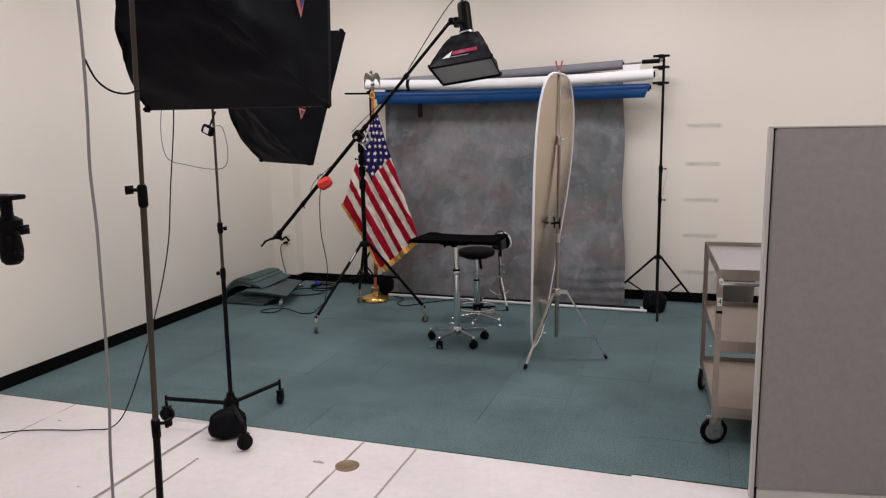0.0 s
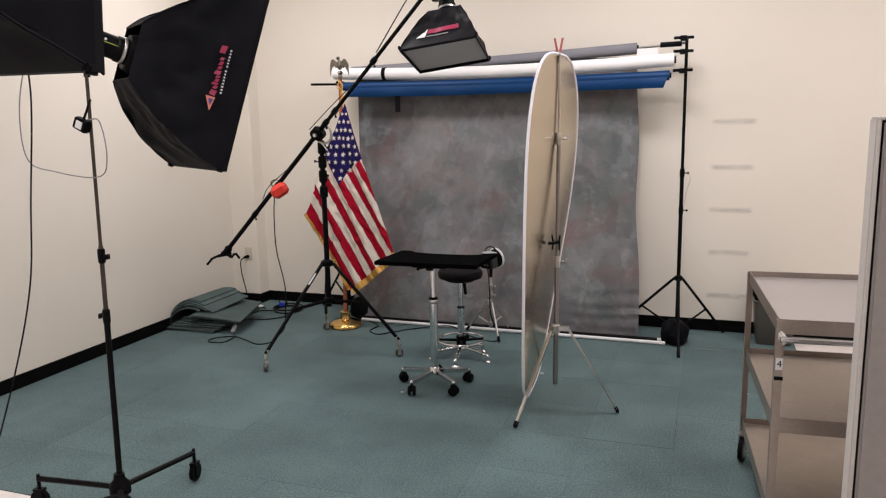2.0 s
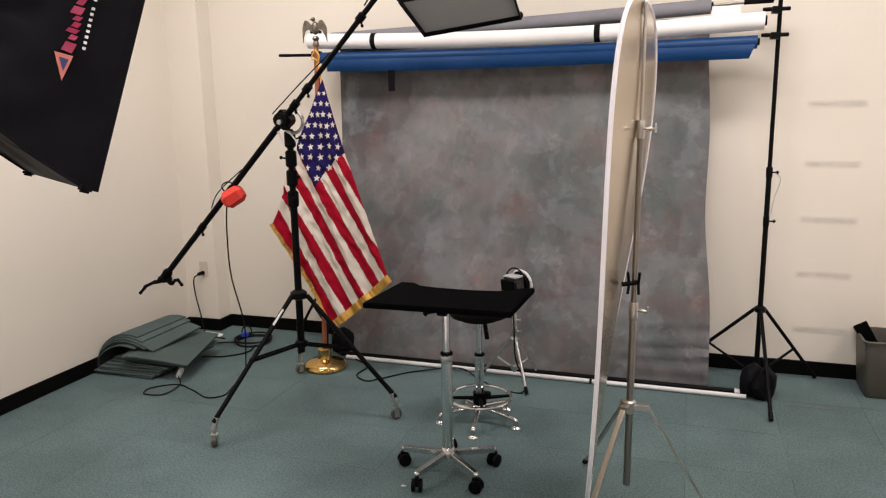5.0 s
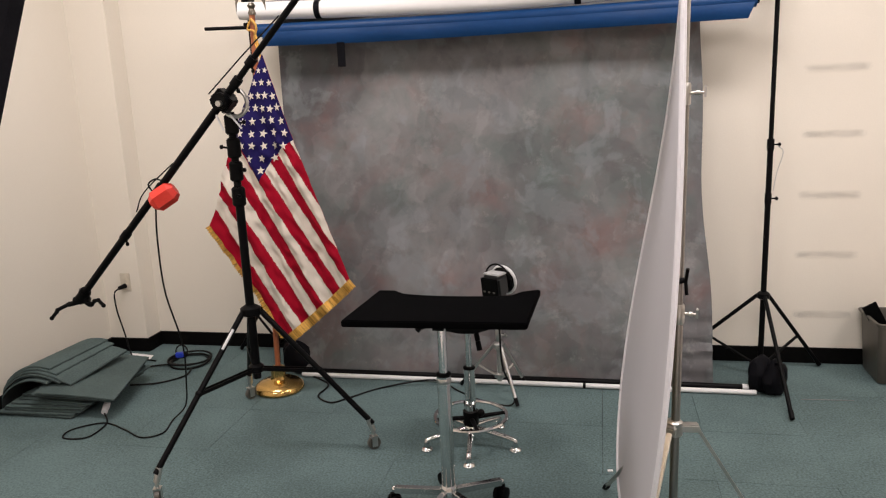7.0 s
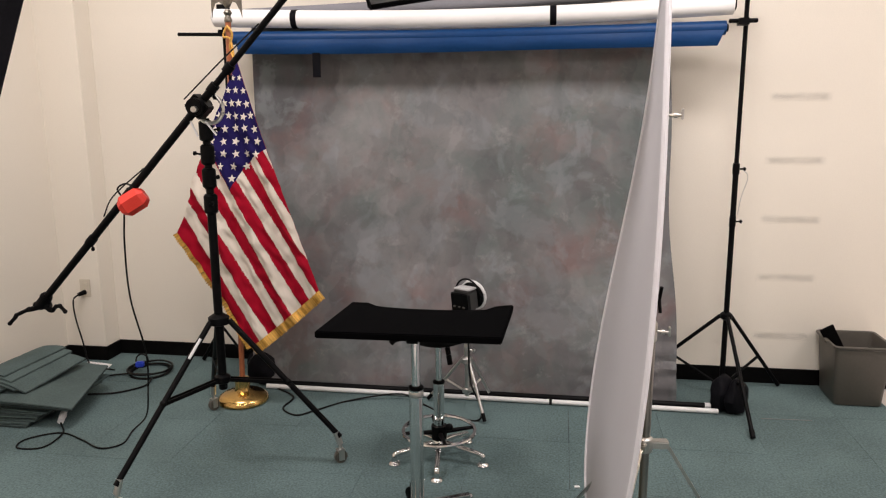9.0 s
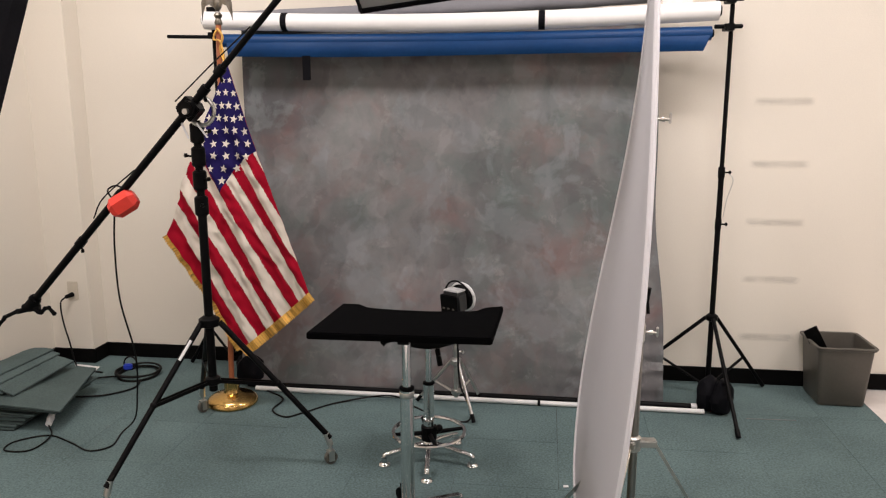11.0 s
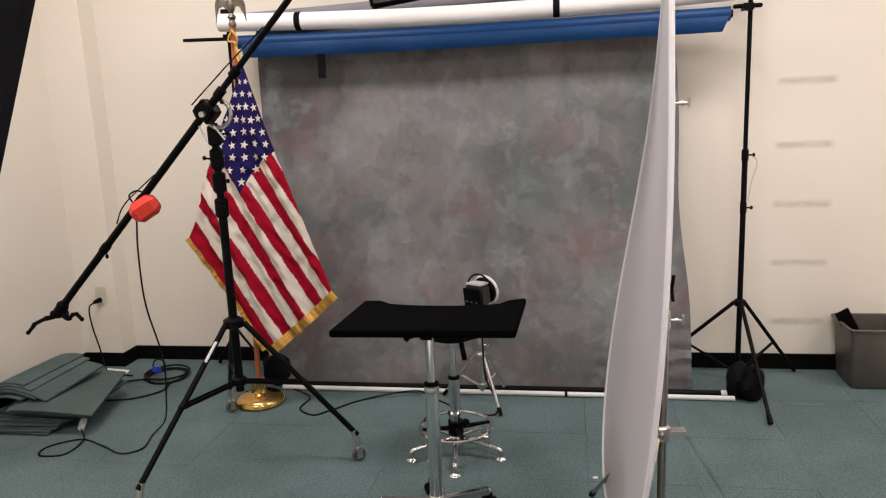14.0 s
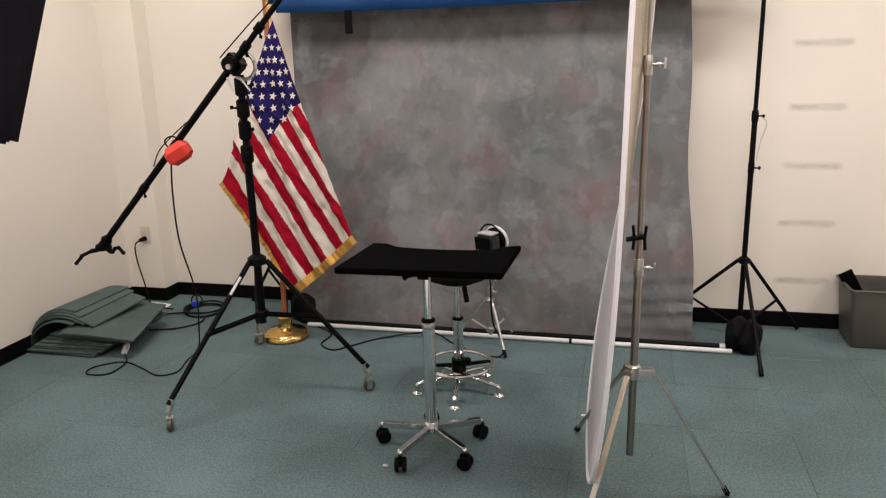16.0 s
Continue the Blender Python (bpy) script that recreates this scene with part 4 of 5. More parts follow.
# ---- flag ----
FX, FY = -2.86, 6.66
flag = thing("flag_on_pole", (FX, FY, 0), "fringed stars and stripes flag draped on a wooden pole", "flag")
part("base", lathe(B(), (FX, FY, 0.0), [(0.13, 0), (0.138, 0.008), (0.136, 0.026), (0.122, 0.040), (0.098, 0.052), (0.070, 0.058), (0.046, 0.066), (0.040, 0.078), (0.042, 0.128), (0.036, 0.135), (0.022, 0.137)], 48), BRASS, flag, "round polished brass base")
part("pole", rod(B(), (FX, FY, 0.06), (FX + 0.043, FY, 2.03), 0.0145), WOOD_POLE, flag, "stained wooden pole")
EX = FX + 0.044
part("ferrule", lathe(B(), (EX, FY, 2.02), [(0.018, 0), (0.02, 0.01), (0.013, 0.03), (0.022, 0.045), (0.012, 0.06)]), SILVER, flag)
bm = ball(B(), (EX, FY, 2.125), 0.026, (0.9, 0.8, 1.5))
ball(bm, (EX - 0.006, FY - 0.012, 2.175), 0.014)
rod(bm, (EX - 0.006, FY - 0.02, 2.176), (EX - 0.014, FY - 0.045, 2.168), 0.007, 0.001)
eagle = part("eagle_finial", bm, SILVER, flag, "silver spread-wing finial")
for s in (-1, 1):
    bm = sheet(B(), lambda u, v, k: V((EX + s * (0.010 + 0.070 * u ** 0.8), FY - 0.004 - 0.012 * math.sin(3 * u) - 0.006 * k, 2.135 + 0.045 * math.sin(2.6 * u) - 0.035 * u * u - (0.03 + 0.045 * u) * v - 0.008 * abs(math.sin(11 * u)) * v)), 10, 5, 1)
    part("wing", bm, SILVER, eagle)
UN, VN = (0.0, 0.4, 1.0), (0.0, 0.5, 1.0)
FLAG_X = ((-2.760, -2.945, -3.115), (-2.622, -2.820, -2.972), (-2.375, -2.568, -2.758))
FLAG_Z = ((1.825, 1.410, 0.962), (1.392, 1.178, 0.714), (0.664, 0.495, 0.342))
FLAG_B = ((13.0, 6.0, 0.0), (11.4, 6.0, 0.0), (8.3, 4.1, 0.0))  # stripes counted from the lower edge; the folded side hides the rest


def lag(t, nodes):
    a, b, c = nodes
    return ((t - b) * (t - c) / ((a - b) * (a - c)), (t - a) * (t - c) / ((b - a) * (b - c)), (t - a) * (t - b) / ((c - a) * (c - b)))


def flag_depth(x, z):
    drop = min(1, max(0, (1.83 - z) / 0.5))
    ph = (x - FX) + (z - 1.0) * 0.36
    return FY - 0.055 - 0.03 * drop + drop * (0.013 * math.sin(ph * 30 + 0.6) + 0.007 * math.sin(ph * 63 + z * 3) + 0.012 * noise.noise(V((ph * 30, z * 17, 0)))) + 0.05 * (x - FX)


def flag_at(u, v, k=0):
    a, b = lag(u, UN), lag(v, VN)
    x = sum(a[i] * b[j] * FLAG_X[i][j] for i in range(3) for j in range(3))
    z = sum(a[i] * b[j] * FLAG_Z[i][j] for i in range(3) for j in range(3))
    return V((x, flag_depth(x, z) + 0.003 * k, z))




def flag_colour(u, v):
    """Red, white or the navy field."""
    a, b = lag(u, UN), lag(v, VN)
    stripe = sum(a[i] * b[j] * FLAG_B[i][j] for i in range(3) for j in range(3))
    return 2 if u < 0.4 and v < 0.5 else int(max(0.0, stripe)) % 2


bm = sheet(B(), flag_at, 140, 190, 1, flag_colour)
cloth = part("cloth", bm, [FLAG_RED, FLAG_WHITE, FLAG_BLUE], flag, "red and white striped cloth with a navy canton")


def star(x, z, r, spin):
    bm = B()
    y = flag_depth(x, z) - 0.004
    pts = []
    for i in range(10):
        rr = r if i % 2 == 0 else r * 0.42
        a = math.pi / 2 + spin + i * math.pi / 5
        px, pz = x + rr * 0.85 * math.cos(a), z + rr * math.sin(a)
        pts.append((px, pz))
    top = [bm.verts.new((px, flag_depth(px, pz) - 0.0035, pz)) for px, pz in pts]
    mid = bm.verts.new((x, y - 0.001, z))
    for i in range(10):
        bm.faces.new((mid, top[i], top[(i + 1) % 10]))
    part("star", bm, FLAG_WHITE, cloth, "", False)


def canton_span(z):
    """The navy field's width at a height, between its top, side and bottom corners."""
    (tx, tz), (rx, rz), (bx, bz), (lx, lz) = (-2.760, 1.825), (-2.622, 1.392), (-2.820, 1.178), (-2.945, 1.410)
    left = tx + (lx - tx) * (tz - z) / (tz - lz) if z > lz else lx + (bx - lx) * (lz - z) / (lz - bz)
    right = tx + (rx - tx) * (tz - z) / (tz - rz) if z > rz else rx + (bx - rx) * (rz - z) / (rz - bz)
    return left, right


rs = random.Random(3)
for i, cnt in enumerate((2, 3, 4, 5, 5, 5, 5, 3, 1)):
    z = 1.744 - i * 0.0625
    a, b = canton_span(z)
    for k in range(cnt):
        f = (k + 0.5) / cnt
        star(a + (b - a) * f + rs.uniform(-0.003, 0.003), z + rs.uniform(-0.004, 0.004), 0.0165 + 0.003 * min(i, 2), rs.uniform(-0.25, 0.25))
# fringe: a woven heading with hanging threads
for edge in range(2):
    bm = B()
    n = 110
    pts = [flag_at(i / n, 1.0) if edge == 0 else flag_at(1.0, i / n) for i in range(n + 1)]
    out = V((-0.86, 0, -0.50)) if edge == 0 else V((0.62, 0, -0.78))
    for i in range(n):
        p, q = pts[i], pts[i + 1]
        ln = 0.028 if edge == 0 else 0.052
        ln *= 1 + 0.12 * noise.noise(V((i * 0.9, edge, 0))) - 0.10 * (i % 2)
        vs = [bm.verts.new(w) for w in (p + V((0, -0.004, 0)), q + V((0, -0.004, 0)), q + out * ln + V((0, -0.004 + 0.003 * (i % 2), 0)), p + out * ln * 0.97 + V((0, -0.004 + 0.003 * (i % 2), 0)))]
        bm.faces.new(vs)
        ws = [bm.verts.new(w.co + V((0, 0.005, 0))) for w in vs]
        bm.faces.new(ws[::-1])
    part("fringe", bm, GOLD_FRINGE, flag, "gold thread fringe")
part("tassel_cord", cord(cord(B(), [(EX, FY - 0.02, 2.0), (EX + 0.03, FY - 0.03, 1.96), (EX + 0.015, FY - 0.03, 1.90), (EX + 0.035, FY - 0.035, 1.84)], 0.006), [(EX, FY - 0.02, 2.0), (EX - 0.02, FY - 0.025, 1.95), (EX + 0.02, FY - 0.03, 1.93), (EX + 0.04, FY - 0.03, 1.80)], 0.005), GOLD_FRINGE, flag, "gold tassel cord")

# ---- backdrop ----
RXR, RYR = -0.235, 7.11
rstand = folding_stand("backdrop_stand", RXR, RYR, 0.455, ((-0.20, 6.535), (0.105, 7.27), (-0.69, 7.27)), 0.06, ((0.10, 1.27, 0.0145), (1.2, 2.235, 0.0115)), ((1.26, 0.018, 0), (0.98, 0.017, 0)), BLACK, 0.0105, "black tripod stand holding the backdrop rolls", 0.58)
for z in (2.235, 2.14, 2.005):
    part("roll_hook", rod(box(B(), (RXR - 0.02, RYR - 0.03, z), (0.05, 0.07, 0.035)), (RXR + 0.05, RYR - 0.03, z + 0.005), (RXR - 0.09, RYR - 0.03, z + 0.005), 0.011), BLACK, rstand, bevel=0.003)
part("chain", cord(B(), [(RXR + 0.03, RYR, 1.26), (RXR + 0.06, RYR - 0.01, 1.22), (RXR + 0.035, RYR - 0.01, 1.12), (RXR + 0.02, RYR - 0.01, 1.02)], 0.0025), ALU, rstand)
lstand = folding_stand("backdrop_stand", -3.05, 7.12, 0.455, ((-2.92, 6.80), (-2.72, 7.28), (-3.38, 7.25)), 0.12, ((0.10, 1.27, 0.0145), (1.2, 2.15, 0.0115)), ((1.26, 0.018, 180),), BLACK, 0.0105, "black tripod stand behind the flag", 0.45)
for z in (2.14, 2.005):
    part("roll_hook", box(B(), (-3.03, 7.08, z), (0.05, 0.07, 0.035)), BLACK, lstand, bevel=0.003)
sandbag("stand_sandbag", RXR - 0.005, 6.89, 0.08, 0.10, 60, "round black sandbag at the backdrop stand's foot", 1.0)
sandbag("stand_sandbag", -2.86, 6.98, 0.09, 0.10, 20, "black sandbag behind the flag base", 1.0)


def roll(name, x0, x1, y, z, r, material, label, category="paper roll", sag=0.034, rise=0.0):
    root = thing(name, ((x0 + x1) / 2, y, z), label, category)
    bm = B()
    n = 40
    line = [V((x0 + (x1 - x0) * i / n, y, z + rise * i / n - sag * math.sin(math.pi * i / n))) for i in range(n + 1)]
    rings = [[bm.verts.new(p + V((0, r * math.cos(a), r * math.sin(a) * (1 + 0.03 * noise.noise(V((i * 0.35, a, r))))))) for a in [2 * math.pi * k / 28 for k in range(28)]] for i, p in enumerate(line)]
    for a, b in zip(rings, rings[1:]):
        for k in range(28):
            bm.faces.new((a[k], a[(k + 1) % 28], b[(k + 1) % 28], b[k]))
    bm.faces.new(rings[0])
    bm.faces.new(rings[-1])
    part("rolled_sheet", bm, material, root)
    part("core_end", rod(B(), (x1 - 0.002, y, z + rise), (x1 + 0.012, y, z + rise), r * 0.55), BLACK_PL, root)
    part("core_end", rod(B(), (x0 + 0.002, y, z), (x0 - 0.012, y, z), r * 0.55), BLACK_PL, root)
    return root


wroll = roll("paper_roll", -3.065, -0.315, 7.045, 2.085, 0.048, WHITE_PAPER, "roll of white seamless photo paper")
for x in (-1.205, -2.60):
    bm = lathe(B(), (x, 7.045, 2.085 - 0.034 * math.sin(math.pi * (x + 3.065) / 2.75)), [(0.048, -0.017), (0.0505, -0.015), (0.0505, 0.015), (0.048, 0.017)], 28, turn(90, "Y"))
    part("strap", bm, BLACK_FAB, wroll, "black hook-and-loop strap")
broll = roll("paper_roll", -2.985, -0.345, 7.05, 1.975, 0.036, BLUE_PAPER, "roll of blue seamless photo paper", "paper roll", 0.012)
part("hanging_flap", sheet(B(), lambda u, v, k: V((-2.93 + (2.545 + 0.03 * (1 - v)) * u, 7.012 + 0.012 * v - 0.010 * math.sin(v * 3) + 0.004 * math.sin(u * 30) * v + 0.002 * k, 1.962 - 0.074 * v - 0.010 * math.sin(math.pi * u) - 0.003 * math.sin(7 * u) * v)), 60, 5, 1), BLUE_PAPER, broll)
part("core_rod", rod(B(), (-3.295, 7.055, 2.003), (-2.95, 7.055, 1.995), 0.010), BLACK, broll)
groll = roll("canvas_roll", -2.95, -0.59, 7.15, 2.10, 0.042, GREY_CANVAS, "grey canvas wound on the upper crossbar", "backdrop roll", 0.008, 0.085)
part("crossbar", rod(rod(B(), (-3.05, 7.15, 2.10), (-0.60, 7.15, 2.185), 0.010), (-0.62, 7.15, 2.185), (-0.23, 7.11, 2.205), 0.009), STEEL_POLE, groll, "thin steel crossbar")
part("bar_clamp", rod(B(), (-0.42, 7.113, 2.198), (-0.27, 7.11, 2.20), 0.019), BLACK_PL, groll)
part("loose_edge", sheet(B(), lambda u, v, k: V((-0.585 + 0.15 * u, 7.10 + 0.002 * k, 2.178 - 0.05 * v)), 4, 2, 1), WHITE_PAPER, groll)


def canvas(u, v, k=0):
    x = -2.915 + (2.335 + 0.085 * v * v) * u
    edge = abs(2 * u - 1) ** 8
    x += 0.010 * math.sin(v * 13 + 4 * u) * (1 if u > 0.5 else -0.4) * edge
    z = 2.13 - 2.105 * v
    y = 7.195 - 0.28 * v ** 1.8 + 0.010 * noise.noise(V((u * 5, v * 4, 0.3))) * (0.4 + v) + 0.035 * edge * math.sin(v * 6) * (u > 0.5)
    if v > 0.84 and u > 0.7:
        y += 0.009 * math.sin((v - 0.84) * 130 + 5 * noise.noise(V((u * 4, v * 9, 2)))) * (u - 0.7) / 0.3
    return V((x, y + 0.003 * k, z))


bd = thing("painted_backdrop", (-1.7, 7.05, 0), "mottled grey hand-painted canvas backdrop hanging to the floor", "backdrop")
part("canvas", sheet(B(), canvas, 90, 110, 1), BACKDROP, bd)
part("bottom_batten", rod(B(), (-2.86, 6.892, 0.022), (-0.345, 6.878, 0.022), 0.016), BLACK, bd, "dark bottom batten")
part("batten_end", rod(B(), (-0.365, 6.878, 0.022), (-0.335, 6.878, 0.022), 0.0168), WHITE_PRINT, bd)
pole = thing("white_pole", (-1.6, 6.85, 0), "long white pole lying on the carpet before the backdrop", "pole")
part("tube", rod(B(), (-2.80, 6.852, 0.015), (-0.305, 6.828, 0.015), 0.0135), WHITE_PRINT, pole)
part("joint_band", rod(B(), (-1.183, 6.8365, 0.015), (-1.168, 6.8363, 0.015), 0.0145), BLACK_PL, pole)
rodt = thing("thin_rod", (0, 6.84, 0), "thin grey rod lying on the carpet", "rod")
part("tube", rod(B(), (-0.10, 6.79, 0.004), (0.15, 6.80, 0.004), 0.0014), CASTER_GREY, rodt)
tag = thing("black_strip", (-2.42, 7.0, 1.82), "short black strip hanging below the blue roll", "strap")
part("strip", box(B(), (-2.475, 7.00, 1.82), (0.045, 0.006, 0.13)), BLACK_FAB, tag, bevel=0.002)

# ---- posing table ----
TX, TY = -1.664, 5.545
table = thing("posing_table", (TX, TY, 0), "black felt-topped posing table with concave edge on chrome caster base", "table")
outline = [(-1.995, 5.387), (-1.335, 5.40), (-1.322, 5.83), (-1.39, 5.80)]
n = 14
outline += [(-1.39 - 0.50 * i / n, 5.795 - 0.075 * math.sin(math.pi * i / n) ** 0.28) for i in range(1, n)]
outline += [(-1.90, 5.79), (-1.97, 5.79)]
part("tabletop", slab(B(), outline, 0.806, 0.832), FELT, table, smooth=False, bevel=0.004)
part("mounting_plate", box(B(), (TX, TY, 0.795), (0.22, 0.16, 0.02)), BLACK, table, bevel=0.003)
part("tilt_lever", cord(rod(B(), (TX - 0.02, TY - 0.05, 0.785), (TX + 0.02, TY - 0.05, 0.785), 0.02), [(TX - 0.02, TY - 0.05, 0.79), (TX - 0.06, TY - 0.07, 0.785), (TX - 0.075, TY - 0.075, 0.772)], 0.011), BLACK_PL, table)
part("upper_tube", rod(B(), (TX, TY, 0.5), (TX, TY, 0.79), 0.0165, seg=24), CHROME, table)
part("lower_tube", rod(B(), (TX, TY, 0.10), (TX, TY, 0.578), 0.026, seg=28), CHROME, table)
part("tube_cap", lathe(B(), (TX, TY, 0.573), [(0.028, 0), (0.029, 0.003), (0.028, 0.010), (0.02, 0.014)]), BLACK_PL, table)
part("tube_ring", lathe(B(), (TX, TY, 0.545), [(0.0265, 0), (0.028, 0.003), (0.028, 0.018), (0.0265, 0.021)]), ALU, table)


def star_base(root, x, y, R, first, hub_z, tip_z, r):
    feet = []
    for i in range(5):
        a = radians(first + 72 * i)
        fx, fy = x + R * math.cos(a), y + R * math.sin(a)
        bm = B()
        bar_m = (V((fx, fy, tip_z)) - V((x, y, hub_z))).to_track_quat("X", "Z").to_matrix().to_4x4()
        box(bm, (V((fx, fy, tip_z)) + V((x, y, hub_z))) / 2, (R, r * 1.7, r * 1.9), bar_m)
        ball(bm, (fx, fy, tip_z), r * 0.95)
        part("base_arm", bm, CHROME, root, bevel=0.002)
        feet.append((fx, fy, math.degrees(a)))
    part("base_hub", lathe(B(), (x, y, hub_z - 0.025), [(0.02, 0), (0.034, 0.006), (0.034, 0.045), (0.027, 0.055)]), CHROME, root)
    return feet


for fx, fy, a in star_base(table, TX, TY, 0.222, 177, 0.098, 0.084, 0.0142):
    bm = B()
    mm = turn(a + 35)
    for s in (-1, 1):
        lathe(bm, V((fx, fy, 0.031)) + mm @ V((0, s * 0.016, 0)), [(0.018, -0.009), (0.029, -0.007), (0.031, 0), (0.029, 0.007), (0.018, 0.009)], 20, mm @ turn(90, "X"))
    box(bm, (fx, fy, 0.05), (0.035, 0.016, 0.04), mm)
    part("caster", bm, BLACK_PL, table, "black twin-wheel caster")

# ---- stool ----
SX, SY = -1.675, 6.135
stool = thing("round_stool", (SX, SY, 0), "round black vinyl stool with chrome base and foot ring", "stool")
part("seat", lathe(B(), (SX, SY, 0.585), [(0.13, 0), (0.152, 0.006), (0.158, 0.022), (0.158, 0.042), (0.150, 0.056), (0.12, 0.063), (0.01, 0.066)], 44), BLACK_SEAT, stool)
part("seat_plate", lathe(B(), (SX, SY, 0.56), [(0.03, 0), (0.10, 0.008), (0.10, 0.026)]), BLACK, stool)
part("height_lever", cord(rod(B(), (SX, SY, 0.57), (SX + 0.05, SY - 0.07, 0.562), 0.005), [(SX + 0.05, SY - 0.07, 0.562), (SX + 0.058, SY - 0.08, 0.53), (SX + 0.066, SY - 0.085, 0.49)], 0.012), BLACK_PL, stool)
part("upper_tube", rod(B(), (SX, SY, 0.3), (SX, SY, 0.57), 0.0145, seg=22), CHROME, stool)
part("lower_tube", rod(B(), (SX, SY, 0.06), (SX, SY, 0.375), 0.025, seg=26), CHROME, stool)
part("tube_cap", lathe(B(), (SX, SY, 0.37), [(0.027, 0), (0.028, 0.003), (0.027, 0.009), (0.018, 0.012)]), BLACK_PL, stool)
part("foot_ring", ring(B(), (SX, SY, 0.138), 0.165, 0.0095), CHROME, stool, "chrome foot ring")
bm = B()
for a in (20, 110, 200, 290):
    rod(bm, (SX, SY, 0.13), (SX + 0.160 * math.cos(radians(a)), SY + 0.160 * math.sin(radians(a)), 0.138), 0.012, 0.008)
rod(bm, (SX, SY, 0.10), (SX, SY, 0.165), 0.036)
part("ring_bracket", bm, BLACK_PL, stool)
ball(bm := B(), (SX + 0.05, SY - 0.02, 0.165), 0.018)
part("ring_knob", bm, BLACK_PL, stool)
part("base_hub", lathe(B(), (SX, SY, 0.05), [(0.02, 0), (0.034, 0.006), (0.034, 0.045), (0.027, 0.055)]), CHROME, stool)
for i in range(5):
    a = radians(-84 + 72 * i)
    d = V((math.cos(a), math.sin(a), 0))
    fx, fy = SX + 0.212 * d.x, SY + 0.212 * d.y
    hub = V((SX, SY, 0))
    part("base_arm", tube(B(), smooth_line([hub + d * 0.02 + V((0, 0, 0.082)), hub + d * 0.10 + V((0, 0, 0.070)), hub + d * 0.19 + V((0, 0, 0.052)), hub + d * 0.211 + V((0, 0, 0.042)), hub + d * 0.212 + V((0, 0, 0.014))], 5), 0.0125, 12), CHROME, stool)
    part("glide", lathe(B(), (fx, fy, 0), [(0.024, 0), (0.027, 0.004), (0.022, 0.012), (0.011, 0.016), (0.009, 0.035)], 20), CHROME, stool)

# ---- background light on its short stand ----
LX, LY = -1.62, 6.73
sst = folding_stand("short_light_stand", LX, LY, 0.27, ((-1.507, 6.545), (-1.50, 6.86), (-1.84, 6.80)), 0.10, ((0.07, 0.36, 0.0125), (0.3, 0.48, 0.010)), ((0.33, 0.016, -20), (0.40, 0.014, -20)), ALU, 0.0085, "short silver tripod stand behind the table", 0.5)
spot = thing("flash_lamp", (LX, LY, 0.5), "small round flash with white rim and black rear panel", "flash light")
SC = V((LX + 0.005, LY + 0.03, 0.605))
FS = V((0.48, 0.86, 0.14)).normalized()
qs = FS.to_track_quat("Z", "Y").to_matrix().to_4x4()
part("reflector_dish", lathe(B(), SC + FS * 0.02, [(0.045, 0), (0.062, 0.008), (0.073, 0.018), (0.076, 0.028), (0.072, 0.028), (0.056, 0.014), (0.03, 0.010)], 36, qs), BLACK_PL, spot)
part("dish_rim", ring(B(), SC + FS * 0.046, 0.074, 0.0095, qs), WHITE_PRINT, spot, "white dish rim")
part("housing", box(B(), SC - FS * 0.03, (0.115, 0.115, 0.09), qs), mat("dark_grey_enamel", (0.03, 0.03, 0.03), 0.4), spot, bevel=0.014)
part("top_plate", box(B(), SC - FS * 0.03 + V((0, 0, 0.062)), (0.10, 0.075, 0.010), turn(-28)), mat("pale_grey_enamel", (0.5, 0.5, 0.5), 0.4), spot, bevel=0.004)
part("back_panel", box(B(), SC - FS * 0.078, (0.105, 0.105, 0.012), qs), BLACK_PL, spot, bevel=0.004)
for i in range(3):
    part("switch", box(B(), SC - FS * 0.086 + qs @ V((-0.03 + 0.03 * i, -0.02, 0)), (0.012, 0.008, 0.006), qs), BIN_PL, spot)
part("yoke", tube(B(), [SC + qs @ V((0.085 * math.cos(radians(a)), 0.105 * math.sin(radians(a)), 0)) for a in range(-20, 205, 15)], 0.005), BLACK, spot, "black swivel yoke")
part("yoke_knob", ball(B(), SC + qs @ V((0.085, -0.01, 0)), 0.018), BLACK_PL, spot)
part("mount", rod(B(), (LX, LY, 0.47), (LX, LY + 0.01, 0.56), 0.014), BLACK, spot)
pc = thing("power_cord", (-2.1, 6.7, 0), "black cord running over the carpet to the small flash", "cable")
part("cord", cord(B(), [SC - FS * 0.08 + V((0.02, 0, -0.04)), (-1.60, 6.62, 0.42), (-1.585, 6.60, 0.2), (-1.53, 6.62, 0.05), (-1.55, 6.56, 0.005), (-1.72, 6.62, 0.005), (-1.845, 6.72, 0.005), (-2.0, 6.80, 0.03), (-2.27, 6.73, 0.005), (-2.42, 6.57, 0.005), (-2.50, 6.50, 0.005), (-2.60, 6.58, 0.005), (-2.60, 6.74, 0.005), (-2.75, 6.86, 0.005)], 0.005), BLACK_CORD, pc)

# ---- reflector ----
refl = thing("oval_reflector", (-0.95, 5.45, 0.05), "large oval translucent white reflector, slightly twisted", "reflector")
RT, RB2 = V((-0.850, 5.397, 2.031)), V((-1.010, 5.475, 0.082))


